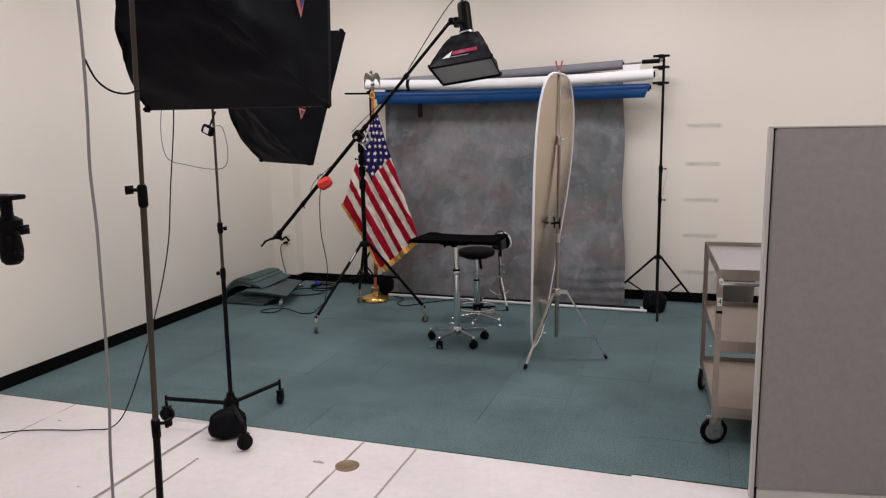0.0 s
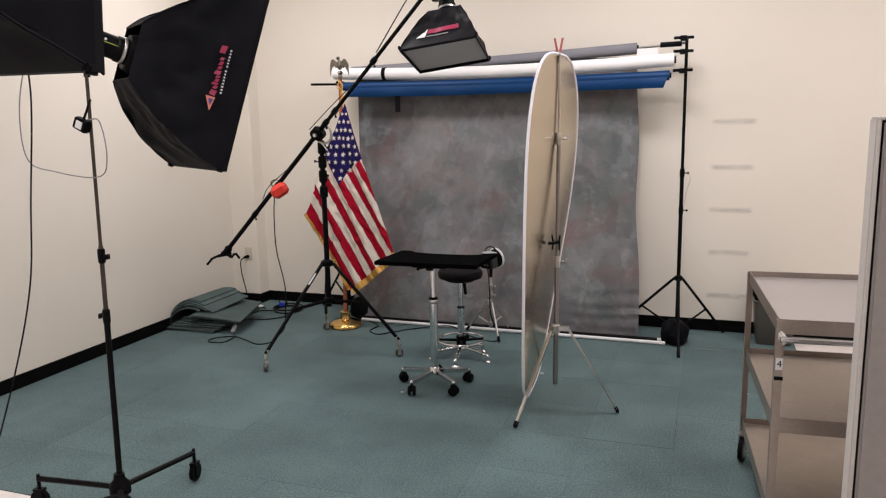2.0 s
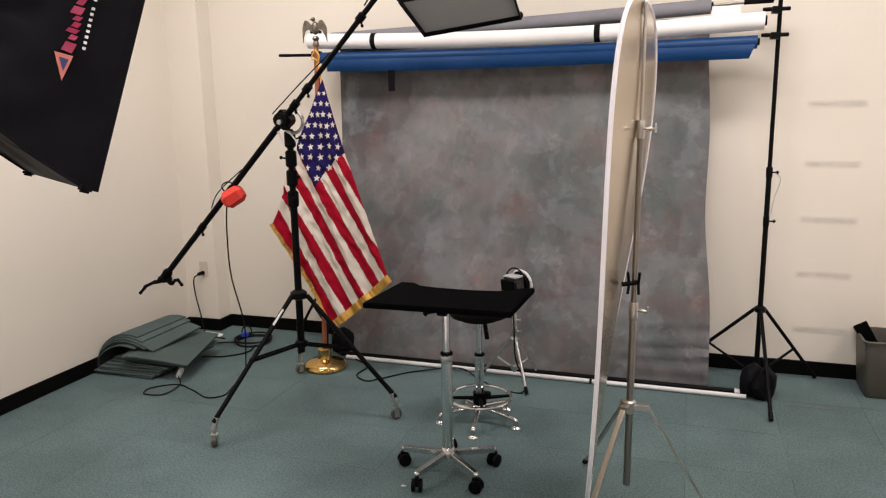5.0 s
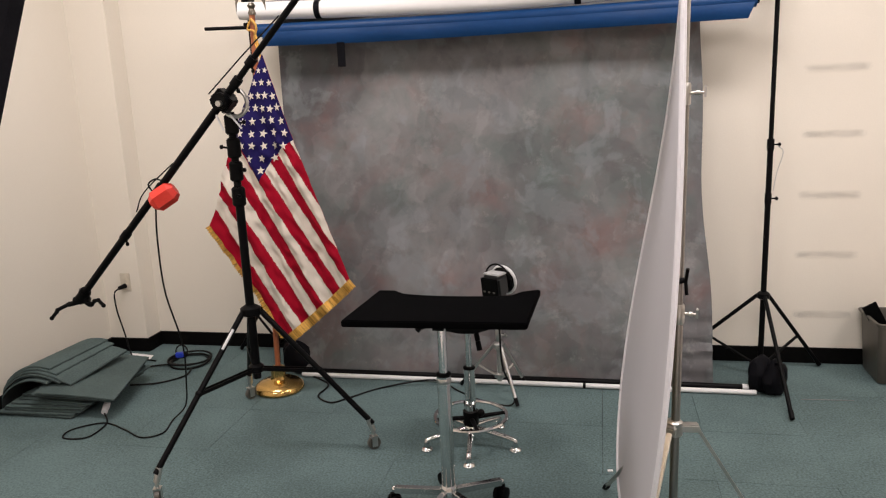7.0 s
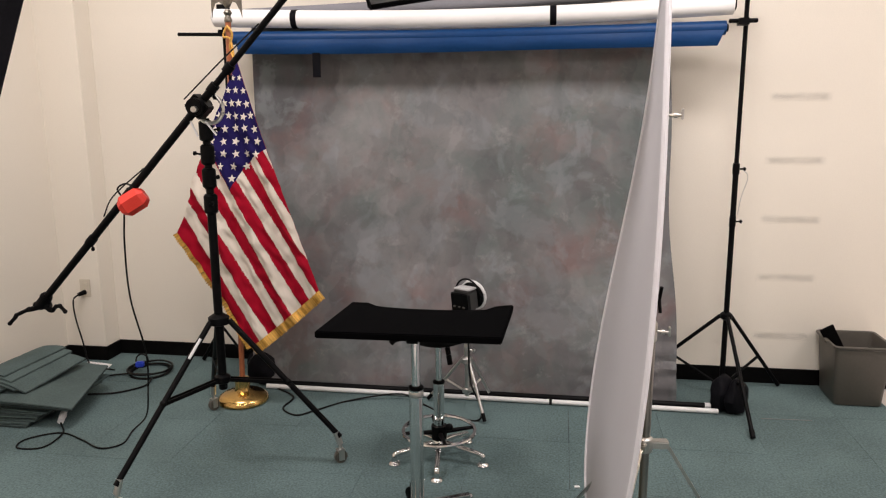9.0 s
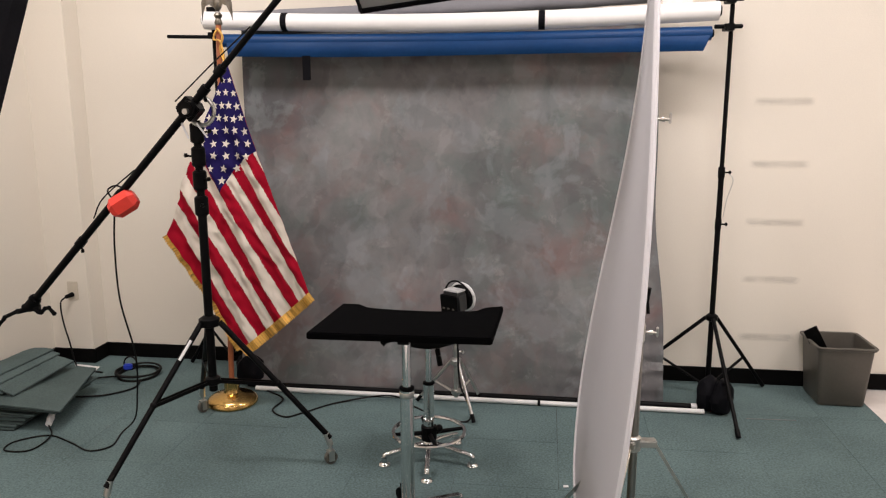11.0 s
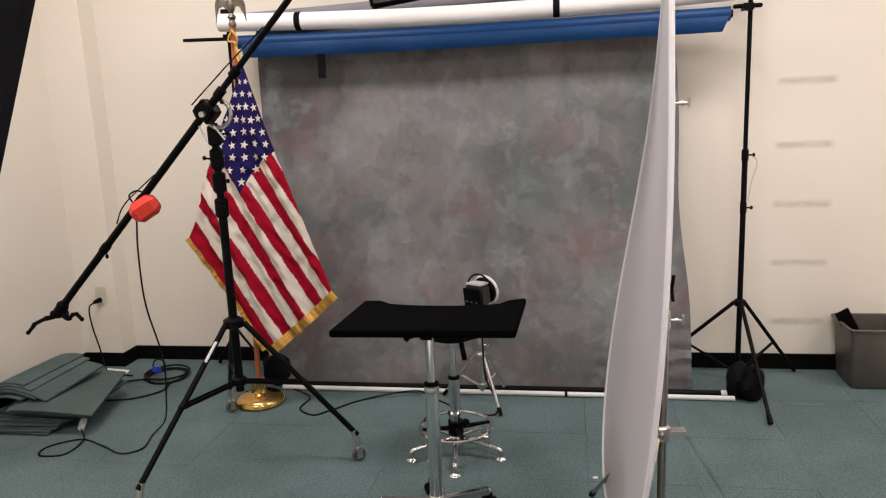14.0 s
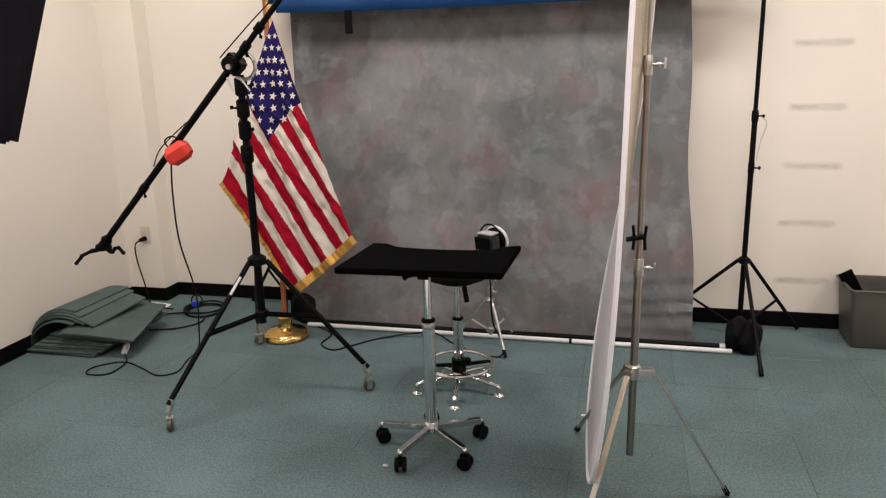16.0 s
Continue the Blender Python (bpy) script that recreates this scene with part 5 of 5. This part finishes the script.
def reflector_at(th, q):
    """th: 0 at the top to pi at the bottom; q: -1 to 1 across."""
    f = (1 - math.cos(th)) / 2
    g = f - 0.5
    w = 0.587 * max(0.0, math.sin(th)) ** 0.62 * q
    yaw = 1.5644 + 0.2196 * g - 0.0506 * g * g - 0.2546 * g ** 3
    sag = V((0.0215 * math.sin(math.pi * f) + 0.0052 * math.sin(2 * math.pi * f), -0.0074 * math.sin(math.pi * f) - 0.0127 * math.sin(2 * math.pi * f), 0))
    belly = 0.012 * (1 - q * q) * math.sin(th)
    return RT.lerp(RB2, f) + sag + V((w * math.cos(yaw) + belly, w * math.sin(yaw), 0))


def reflector_face(off):
    """Rows crowd towards the tips, where the outline is blunt."""
    return sheet(B(), lambda u, v, k: reflector_at(math.pi * (0.5 - 0.5 * math.cos(math.pi * (0.01 + 0.98 * u))), 1.98 * v - 0.99) + V((off + 0.0012 * k, 0, 0)), 90, 16, 1)


part("fabric", reflector_face(-0.0014), REFLECTOR_FAB, refl, "matt white face")
part("fabric", reflector_face(0.0014), REFLECTOR_TAN, refl, "satin gold face")
half = [math.pi * (0.5 - 0.5 * math.cos(math.pi * i / 60)) for i in range(61)]
loop = [reflector_at(t, 1) for t in half] + [reflector_at(t, -1) for t in half[59:0:-1]]
part("rim", tube(B(), loop, 0.008, 8, True, V((1, 0, 0))), REFLECTOR_RIM, refl, "white bound spring rim")

CXR, CYR = -0.852, 5.372
rst = thing("reflector_stand", (CXR, CYR, 0), "silver tripod stand holding the oval reflector", "light stand")
for z0, z1, r in ((0.155, 0.90, 0.0142), (0.86, 1.59, 0.0112), (1.55, 2.02, 0.0062)):
    part("pole_section", rod(B(), (CXR + 0.014 * z0 / 2, CYR, z0), (CXR + 0.014 * z1 / 2, CYR, z1), r, seg=18), STEEL_POLE if z0 < 1 else ALU, rst)
for z, r in ((0.885, 0.018), (1.575, 0.0155)):
    px = CXR + 0.007 * z
    part("collar", lathe(B(), (px, CYR, z - 0.035), [(r * 0.85, 0), (r, 0.006), (r, 0.058), (r * 0.85, 0.066)]), ALU, rst)
    part("collar_screw", rod(rod(B(), (px, CYR, z), (px + 0.052, CYR - 0.012, z), 0.0045), (px + 0.030, CYR - 0.007, z), (px + 0.040, CYR - 0.009, z), 0.008), ALU, rst)
    bm = box(B(), (px + 0.054, CYR - 0.0125, z + 0.004), (0.007, 0.014, 0.034), turn(12, "X"))
    part("wing_knob", bm, ALU, rst, bevel=0.002)
part("spread_collar", lathe(B(), (CXR, CYR, 0.462), [(0.018, 0), (0.027, 0.005), (0.027, 0.05), (0.018, 0.056)]), ALU, rst)
for (fx, fy), lug in (((-1.005, 5.028), 0.045), ((-0.497, 5.40), 0.075), ((-1.068, 5.785), 0.045)):
    d = (V((fx, fy, 0)) - V((CXR, CYR, 0))).normalized()
    bm = box(B(), V((CXR, CYR, 0.492)) + d * lug * 0.55, (lug, 0.034, 0.026), V((d.x, d.y, 0)).to_track_quat("X", "Z").to_matrix().to_4x4())
    part("leg_lug", bm, ALU, rst, bevel=0.004)
    a, b = V((CXR, CYR, 0.488)) + d * lug, V((fx, fy, 0.022))
    m = (b - a).to_track_quat("X", "Z").to_matrix().to_4x4()
    leg = part("leg", box(B(), (a + b) / 2, ((b - a).length, 0.020, 0.011), m), ALU, rst, bevel=0.0025)
    e = (b - a).normalized()
    part("foot_tip", box(B(), b - e * 0.005, (0.045, 0.026, 0.019), m), BLACK_PL, leg, bevel=0.006)
part("reflector_arm", rod(B(), (CXR + 0.014, CYR, 2.0), RT + V((0, 0, 0.02)), 0.006), ALU, rst)
GZ = V((CXR + 0.006, CYR - 0.02, 0.995))
bm = rod(B(), GZ + V((-0.045, -0.012, -0.004)), GZ + V((0.018, 0.006, 0.004)), 0.009)
for sx in (-0.018, 0.016):
    rod(bm, GZ + V((sx, 0, -0.005)), GZ + V((sx * 1.3, -0.012, 0.045)), 0.0055)
    rod(bm, GZ + V((sx, 0, 0.005)), GZ + V((sx * 1.2, -0.014, -0.040)), 0.0055)
part("grip_clip", bm, BLACK_PL, rst, "black plastic grip clip")
clips = thing("spring_clip", tuple(RT), "small spring clip with pink handles on the reflector's top", "clip")
part("jaw", box(B(), RT + V((0, 0, -0.02)), (0.022, 0.03, 0.06)), ALU, clips, bevel=0.004)
for s in (-1, 1):
    part("handle", rod(B(), RT + V((s * 0.006, 0, 0.005)), RT + V((s * 0.022, 0, 0.085)), 0.006), PINK, clips)

# ---- waste bin ----
wb = thing("waste_bin", (0.452, 7.155, 0), "grey-brown plastic waste bin beside the wall", "waste bin")


def rounded(cx, cy, w, d, r, n=5):
    pts = []
    for sx, sy, a0 in ((1, 1, 0), (-1, 1, 90), (-1, -1, 180), (1, -1, 270)):
        for i in range(n + 1):
            a = radians(a0 + 90 * i / n)
            pts.append((cx + sx * (w / 2 - r) + r * math.cos(a), cy + sy * (d / 2 - r) + r * math.sin(a)))
    return pts


def bin_shell():
    bm = B()
    levels = [(0.232, 0.245, 0.004), (0.242, 0.255, 0.012), (0.285, 0.290, 0.318), (0.302, 0.305, 0.322), (0.302, 0.305, 0.338), (0.285, 0.290, 0.338), (0.278, 0.283, 0.318), (0.235, 0.248, 0.02)]
    rings = [[bm.verts.new((x, y, z)) for x, y in rounded(0.452, 7.155, w, d, 0.022)] for w, d, z in levels]
    n = len(rings[0])
    for a, b in zip(rings, rings[1:]):
        for i in range(n):
            bm.faces.new((a[i], a[(i + 1) % n], b[(i + 1) % n], b[i]))
    bm.faces.new(rings[0][::-1])
    bm.faces.new(rings[-1])
    return bm


part("body", bin_shell(), BIN_PL, wb)
rim = rounded(0.452, 7.155, 0.306, 0.309, 0.024)
part("rim", tube(B(), [V((x, y, 0.334)) for x, y in rim], 0.006, 8, True), BIN_PL, wb, "rolled plastic rim")
junk = thing("black_board_scrap", (0.36, 7.18, 0.1), "black board scrap sticking out of the bin", "board scrap")
part("board", box(B(), (0.378, 7.18, 0.262), (0.075, 0.010, 0.32), turn(-30, "Y") @ turn(10, "X")), BLACK_PL, junk, bevel=0.002)

# ---- wall outlet ----
ol = thing("wall_outlet", (-4.115, 7.17, 0.47), "ivory duplex wall outlet with a plug in it", "outlet")
part("cover_plate", box(B(), (-4.115, 7.176, 0.475), (0.072, 0.008, 0.115)), OUTLET_PL, ol, bevel=0.003)
for z in (0.45, 0.50):
    part("socket", lathe(B(), (-4.115, 7.174, z), [(0.017, 0), (0.017, 0.004), (0.012, 0.005)], 20, turn(90, "X")), OUTLET_PL, ol)
pc = thing("outlet_cord", (-4.1, 7.17, 0.2), "black cord plugged into the wall outlet", "cable")
part("plug", rod(B(), (-4.115, 7.17, 0.45), (-4.13, 7.125, 0.445), 0.016, 0.012), BLACK_PL, pc)
part("cord", cord(B(), [(-4.13, 7.125, 0.445), (-4.16, 7.11, 0.41), (-4.15, 7.10, 0.3), (-4.11, 7.09, 0.15), (-4.08, 7.08, 0.03), (-4.02, 7.04, 0.006), (-3.85, 7.0, 0.006)], 0.005), BLACK_CORD, pc)
coil = thing("cord_coil", (-3.63, 7.02, 0), "coiled black extension cord with a blue connector", "cable")
bm = B()
for i in range(5):
    ring(bm, (-3.63 + 0.006 * i, 7.02 - 0.004 * i, 0.008 + 0.010 * (i % 3)), 0.115 + 0.008 * (i % 3), 0.006, turn(4 * i - 8, "X"))
part("coil_loops", bm, BLACK_CORD, coil)
part("connector", box(B(), (-3.67, 6.99, 0.055), (0.05, 0.03, 0.035), turn(20)), BLUE_PL, coil, bevel=0.006)
part("lead", cord(B(), [(-3.72, 6.94, 0.01), (-3.80, 6.90, 0.012), (-3.90, 6.80, 0.02), (-3.98, 6.70, 0.05)], 0.0055), BLACK_CORD, coil)
part("lead", cord(B(), [(-3.54, 6.90, 0.01), (-3.52, 6.78, 0.006), (-3.62, 6.66, 0.006), (-3.75, 6.58, 0.02)], 0.0055), BLACK_CORD, coil)
part("strap_loop", ring(B(), (-3.66, 7.0, 0.075), 0.04, 0.005, turn(80, "X")), BLACK_CORD, coil)

# ---- spare carpet tiles stacked in the corner ----
rs = random.Random(12)


def loose_tile(at, wv, n):
    """One curled tile; at(u, v) is the middle of its pile face."""
    def face(u, v, k):
        rag = 0.005 * noise.noise(V((u * 13, v * 13, wv)))
        p = at(u, v) + V((rag, -rag, 0))
        over = max(0.0, XL + 0.015 - p.x)
        return V((p.x + over * 0.95, p.y, p.z + over * 0.35 + 0.0075 * (1 - k)))
    c = at(0.5, 0.5)
    t = thing("loose_carpet_tile", (c.x, c.y, c.z), "spare grey-green carpet tile, curled, in a messy stack", "carpet tile", "stacked spare carpet tiles")
    part("tufted_face", sheet(B(), face, 20, n, 1), CARPET_OLD, t)
    part("backing", sheet(B(), lambda u, v, k: face(u, v, 1) - V((0, 0, 0.0005 + 0.002 * k)), 20, n, 1), CARPET_BACK, t)


for k in range(8):
    jx, jy, jz, ph = rs.uniform(-0.008, 0.008), rs.uniform(-0.007, 0.007), 0.006 + 0.0118 * k, rs.uniform(0, 6)
    yaw = radians(rs.uniform(-2.5, 2.5))

    def flat(u, v, k=k, jx=jx, jy=jy, jz=jz, ph=ph, yaw=yaw):
        a, b = -0.457 * u, 0.457 * v
        return V((-3.812 + 0.0165 * k + jx + a * math.cos(yaw) - b * math.sin(yaw), 6.155 + 0.012 * k + jy + a * math.sin(yaw) + b * math.cos(yaw), jz + (0.005 * math.sin(4 * u + ph) + 0.004 * math.sin(5 * v + ph) + 0.012 * (u - 0.3) * max(0, u - 0.3)) * k / 9))
    loose_tile(flat, ph, 10)
for j, (dx, dy, dz) in enumerate(((-0.03, 0.01, 0.0), (0.0, 0.0, 0.013))):
    def lower(u, v, dx=dx, dy=dy, dz=dz):
        return V((-3.560 - 0.455 * u - 0.145 * v + dx, 6.180 - 0.02 * u + 0.545 * v + dy, 0.094 + dz + 0.026 * v + 0.026 * math.sin(math.pi * 0.5 * u)))
    loose_tile(lower, 20 + j, 14)
for j, (dx, dy, dz) in enumerate(((-0.12, -0.030, -0.026), (-0.095, 0.004, -0.013), (-0.055, -0.012, 0.0), (0.0, 0.0, 0.013), (-0.085, 0.006, 0.025), (-0.125, 0.012, 0.036))):
    def upper(u, v, dx=dx, dy=dy, dz=dz):
        c = min(1.15, max(0.0, u - dx / 0.425))  # each sheet follows the hump of those below
        return V((-3.875 - 0.425 * u + 0.075 * v + dx, 6.262 - 0.045 * u + 0.405 * v + dy, 0.131 + dz + 0.050 * v + (0.082 - 0.030 * v) * math.sin(math.pi * 0.85 * c) - 0.105 * c ** 4))
    loose_tile(upper, 30 + j, 14)

# ---- utility cart ----
cart = thing("utility_cart", (0.45, 4.5, 0), "dull stainless steel three-shelf utility cart on casters", "cart")
CN, CF, CW = V((0.205, 4.11, 0)), V((0.145, 5.0, 0)), 0.52
cy_ = (CF - CN).normalized()
cx_ = V((cy_.y, -cy_.x, 0))
CL = (CF - CN).length
cm = Matrix(((cx_.x, cy_.x, 0, CN.x), (cx_.y, cy_.y, 0, CN.y), (0, 0, 1, 0), (0, 0, 0, 1)))


def cbox(bm, c, s):
    bmesh.ops.create_cube(bm, size=1, matrix=cm @ Matrix.Translation(c) @ Matrix.Diagonal((*s, 1)))
    return bm


for z, m, lip in ((0.925, CART_TOP, 0.028), (0.545, CART_METAL, 0.03), (0.185, CART_METAL, 0.03)):
    part("shelf", cbox(B(), (CW / 2, CL / 2, z), (CW - 0.01, CL - 0.01, 0.006)), m, cart, bevel=0.002)
    for c, s in (((CW / 2, 0.006, z), (CW - 0.002, 0.004, lip * 2)), ((CW / 2, CL - 0.006, z), (CW - 0.002, 0.004, lip * 2)), ((0.006, CL / 2, z), (0.004, CL - 0.02, lip * 2)), ((CW - 0.006, CL / 2, z), (0.004, CL - 0.02, lip * 2))):
        part("shelf_lip", cbox(B(), c, s), CART_METAL, cart, bevel=0.001)
for x in (0, CW):
    for y in (0, CL):
        sx, sy = (1 if x == 0 else -1), (1 if y == 0 else -1)
        bm = cbox(B(), (x - sx * 0.002, y + sy * 0.011, 0.535), (0.004, 0.028, 0.83))
        cbox(bm, (x + sx * 0.010, y - sy * 0.002, 0.535), (0.028, 0.004, 0.83))
        part("corner_post", bm, CART_METAL, cart, bevel=0.001)
        w, f = B(), B()
        p = cm @ V((x + sx * 0.012, y + sy * 0.03, 0))
        cyaw = 25 if x == 0 and y == 0 else 75
        caster(w, f, (p.x, p.y), 0.072, cyaw, 0.17)
        wh = part("caster_fork", f, ALU, cart)
        part("caster_tyre", w, BLACK_PL, wh)
        mm = turn(cyaw)
        for s in (-1, 1):
            part("caster_rim", lathe(B(), V((p.x, p.y, 0.072)) + mm @ V((0, s * 0.0115, 0)), [(0.050, -0.002), (0.050, 0.001), (0.012, 0.003), (0.012, 0.006)], 24, mm @ turn(-90 * s, "X")), CASTER_GREY, wh)
for x in (0.012, CW - 0.012):
    part("handle_bracket", cbox(B(), (x, -0.035, 0.893), (0.020, 0.08, 0.034)), PANEL_TRIM, cart, bevel=0.006)
part("push_handle", rod(B(), cm @ V((0.0, -0.065, 0.895)), cm @ V((CW, -0.065, 0.895)), 0.011), CHROME, cart, "chrome push handle")
part("tape_band", cbox(B(), (0.011, -0.0055, 0.73), (0.030, 0.003, 0.014)), BLACK_PL, cart)
part("number_sticker", cbox(B(), (0.011, -0.0055, 0.785), (0.024, 0.002, 0.045)), WHITE_PRINT, cart, "white sticker with the number 4")
fnt = bpy.data.curves.new("number", "FONT")
fnt.body, fnt.size, fnt.align_x, fnt.align_y, fnt.extrude = "4", 0.036, "CENTER", "CENTER", 0.0004
tmp = bpy.data.objects.new("number", fnt)
scene.collection.objects.link(tmp)
me = bpy.data.meshes.new_from_object(tmp.evaluated_get(bpy.context.evaluated_depsgraph_get()))
bpy.data.objects.remove(tmp)
me.materials.clear()
me.materials.append(BLACK_PL)
num = new("number", me)
num.parent = cart
num.matrix_parent_inverse = Matrix.Translation(-OFF[cart])
num.matrix_basis = cm @ Matrix.Translation((0.011, -0.0075, 0.785)) @ turn(90, "X")

# ---- office partition panels ----
def partition(x, y, yaw, w, h, t, label):
    root = thing("partition_panel", (x, y, 0), label, "partition")
    m = Matrix.Translation((x, y, 0)) @ turn(yaw)

    def pb(name, c, s, material, bevel=0.004, lab=""):
        bm = B()
        bmesh.ops.create_cube(bm, size=1, matrix=m @ Matrix.Translation(c) @ Matrix.Diagonal((*s, 1)))
        return part(name, bm, material, root, lab, bevel=bevel)
    pb("end_post", (0.007, t / 2, h / 2), (0.014, t, h - 0.004), PANEL_TRIM)
    pb("end_post", (w - 0.012, t / 2, h / 2), (0.024, t, h - 0.004), PANEL_TRIM)
    pb("fabric_face", (w / 2, 0.002, h / 2 + 0.03), (w - 0.040, 0.016, h - 0.078), PANEL_FAB, 0.006, "grey woven fabric face")
    pb("fabric_face", (w / 2, t - 0.002, h / 2 + 0.03), (w - 0.022, 0.016, h - 0.082), PANEL_FAB, 0.006)
    pb("core", (w / 2, t / 2, h / 2), (w - 0.03, t - 0.012, h - 0.01), BLACK_PL)
    pb("base_rail", (w / 2, t / 2, 0.035), (w - 0.05, t + 0.004, 0.066), PANEL_TRIM)
    pb("top_cap", (w / 2, t / 2, h - 0.004), (w, t + 0.004, 0.008), PANEL_TRIM)
    return root


partition(0.366, 3.53, 10, 1.5, 1.68, 0.05, "grey fabric office partition panel with light trim")

# ---- litter on the carpet ----
card = thing("paper_sheet", (-3.99, 7.06, 0.0), "white paper corner lying by the baseboard", "paper")
part("sheet", slab(B(), [(-4.12, 7.13), (-3.93, 7.10), (-3.915, 7.03), (-4.06, 7.05)], 0.001, 0.004), WHITE_PAPER, card, smooth=False)
rs = random.Random(2)
for x, y in ((-1.816, 5.362), (0.22, 5.93), (-1.05, 5.95)):
    t = thing("paper_scrap", (x, y, 0.01), "tiny white paper scrap on the carpet", "paper scrap")
    a = rs.uniform(0, 180)
    part("scrap", box(B(), (x, y, 0.004), (0.022, 0.012, 0.006), turn(a) @ turn(12, "X")), WHITE_PRINT, t, bevel=0.001)

# ---- ceiling lights ----
for lx, ly, watts in LAMPS:
    cl = thing("ceiling_light", (lx, ly, CEIL), "recessed fluorescent ceiling light", "ceiling light", "ceiling lights")
    bm = B()
    for c, s in (((0, 0.29, 0), (1.22, 0.03, 0.02)), ((0, -0.29, 0), (1.22, 0.03, 0.02)), ((0.6, 0, 0), (0.03, 0.55, 0.02)), ((-0.6, 0, 0), (0.03, 0.55, 0.02))):
        box(bm, V((lx, ly, CEIL - 0.01)) + V(c), s)
    part("frame", bm, PANEL_TRIM, cl)
    part("diffuser_panel", box(B(), (lx, ly, CEIL - 0.005), (1.17, 0.55, 0.008)), WHITE_PRINT, cl)

# ---- carpet ----
carpet = thing("carpet", (-1.84, 5.5, 0), "teal carpet tiles laid over the bare floor", "carpet", "", "structure")
part("underlay", box(B(), ((XL + 0.598) / 2, (3.66 + YB) / 2, -0.004), (0.598 - XL, YB - 3.66, 0.002)), CARPET_BACK, carpet, smooth=False)
TS = 0.457
rs = random.Random(9)
edges = [0.60, 0.29] + [-0.167 - TS * i for i in range(0, 9)] + [XL + 0.001]
edges = [e for i, e in enumerate(edges) if i == 0 or e < edges[i - 1] - 0.03]
shared = {}
for i in range(len(edges) - 1):
    x1, x0 = edges[i], edges[i + 1]
    y = 3.662 if x1 > -0.16 else 3.640
    while y < YB - 0.01:
        y1 = min(y + TS, YB - 0.001)
        gap_x, gap_y = rs.choice((0.0004, 0.0004, 0.0004, 0.0022)), rs.choice((0.0004, 0.0004, 0.0022))  # some joints have opened
        w, d = round(x1 - x0 - gap_x, 4), round(y1 - y - gap_y, 4)
        if (w, d) not in shared:
            bm = B()
            box(bm, (0, 0, -0.0035), (w, d, 0.006))
            top = [e for e in bm.edges if all(v.co.z > -0.002 for v in e.verts)]
            bmesh.ops.bevel(bm, geom=top, offset=0.0004, segments=1, affect="EDGES")
            mesh = bpy.data.meshes.new("carpet_tile")
            bm.to_mesh(mesh)
            bm.free()
            mesh.materials.append(CARPET)
            shared[(w, d)] = mesh
        ob = new("carpet_tile", shared[(w, d)])
        ob.parent = carpet
        ob.location = V(((x0 + x1) / 2, (y + y1) / 2, rs.uniform(-0.0004, 0.0004))) - OFF[carpet]
        y = y1
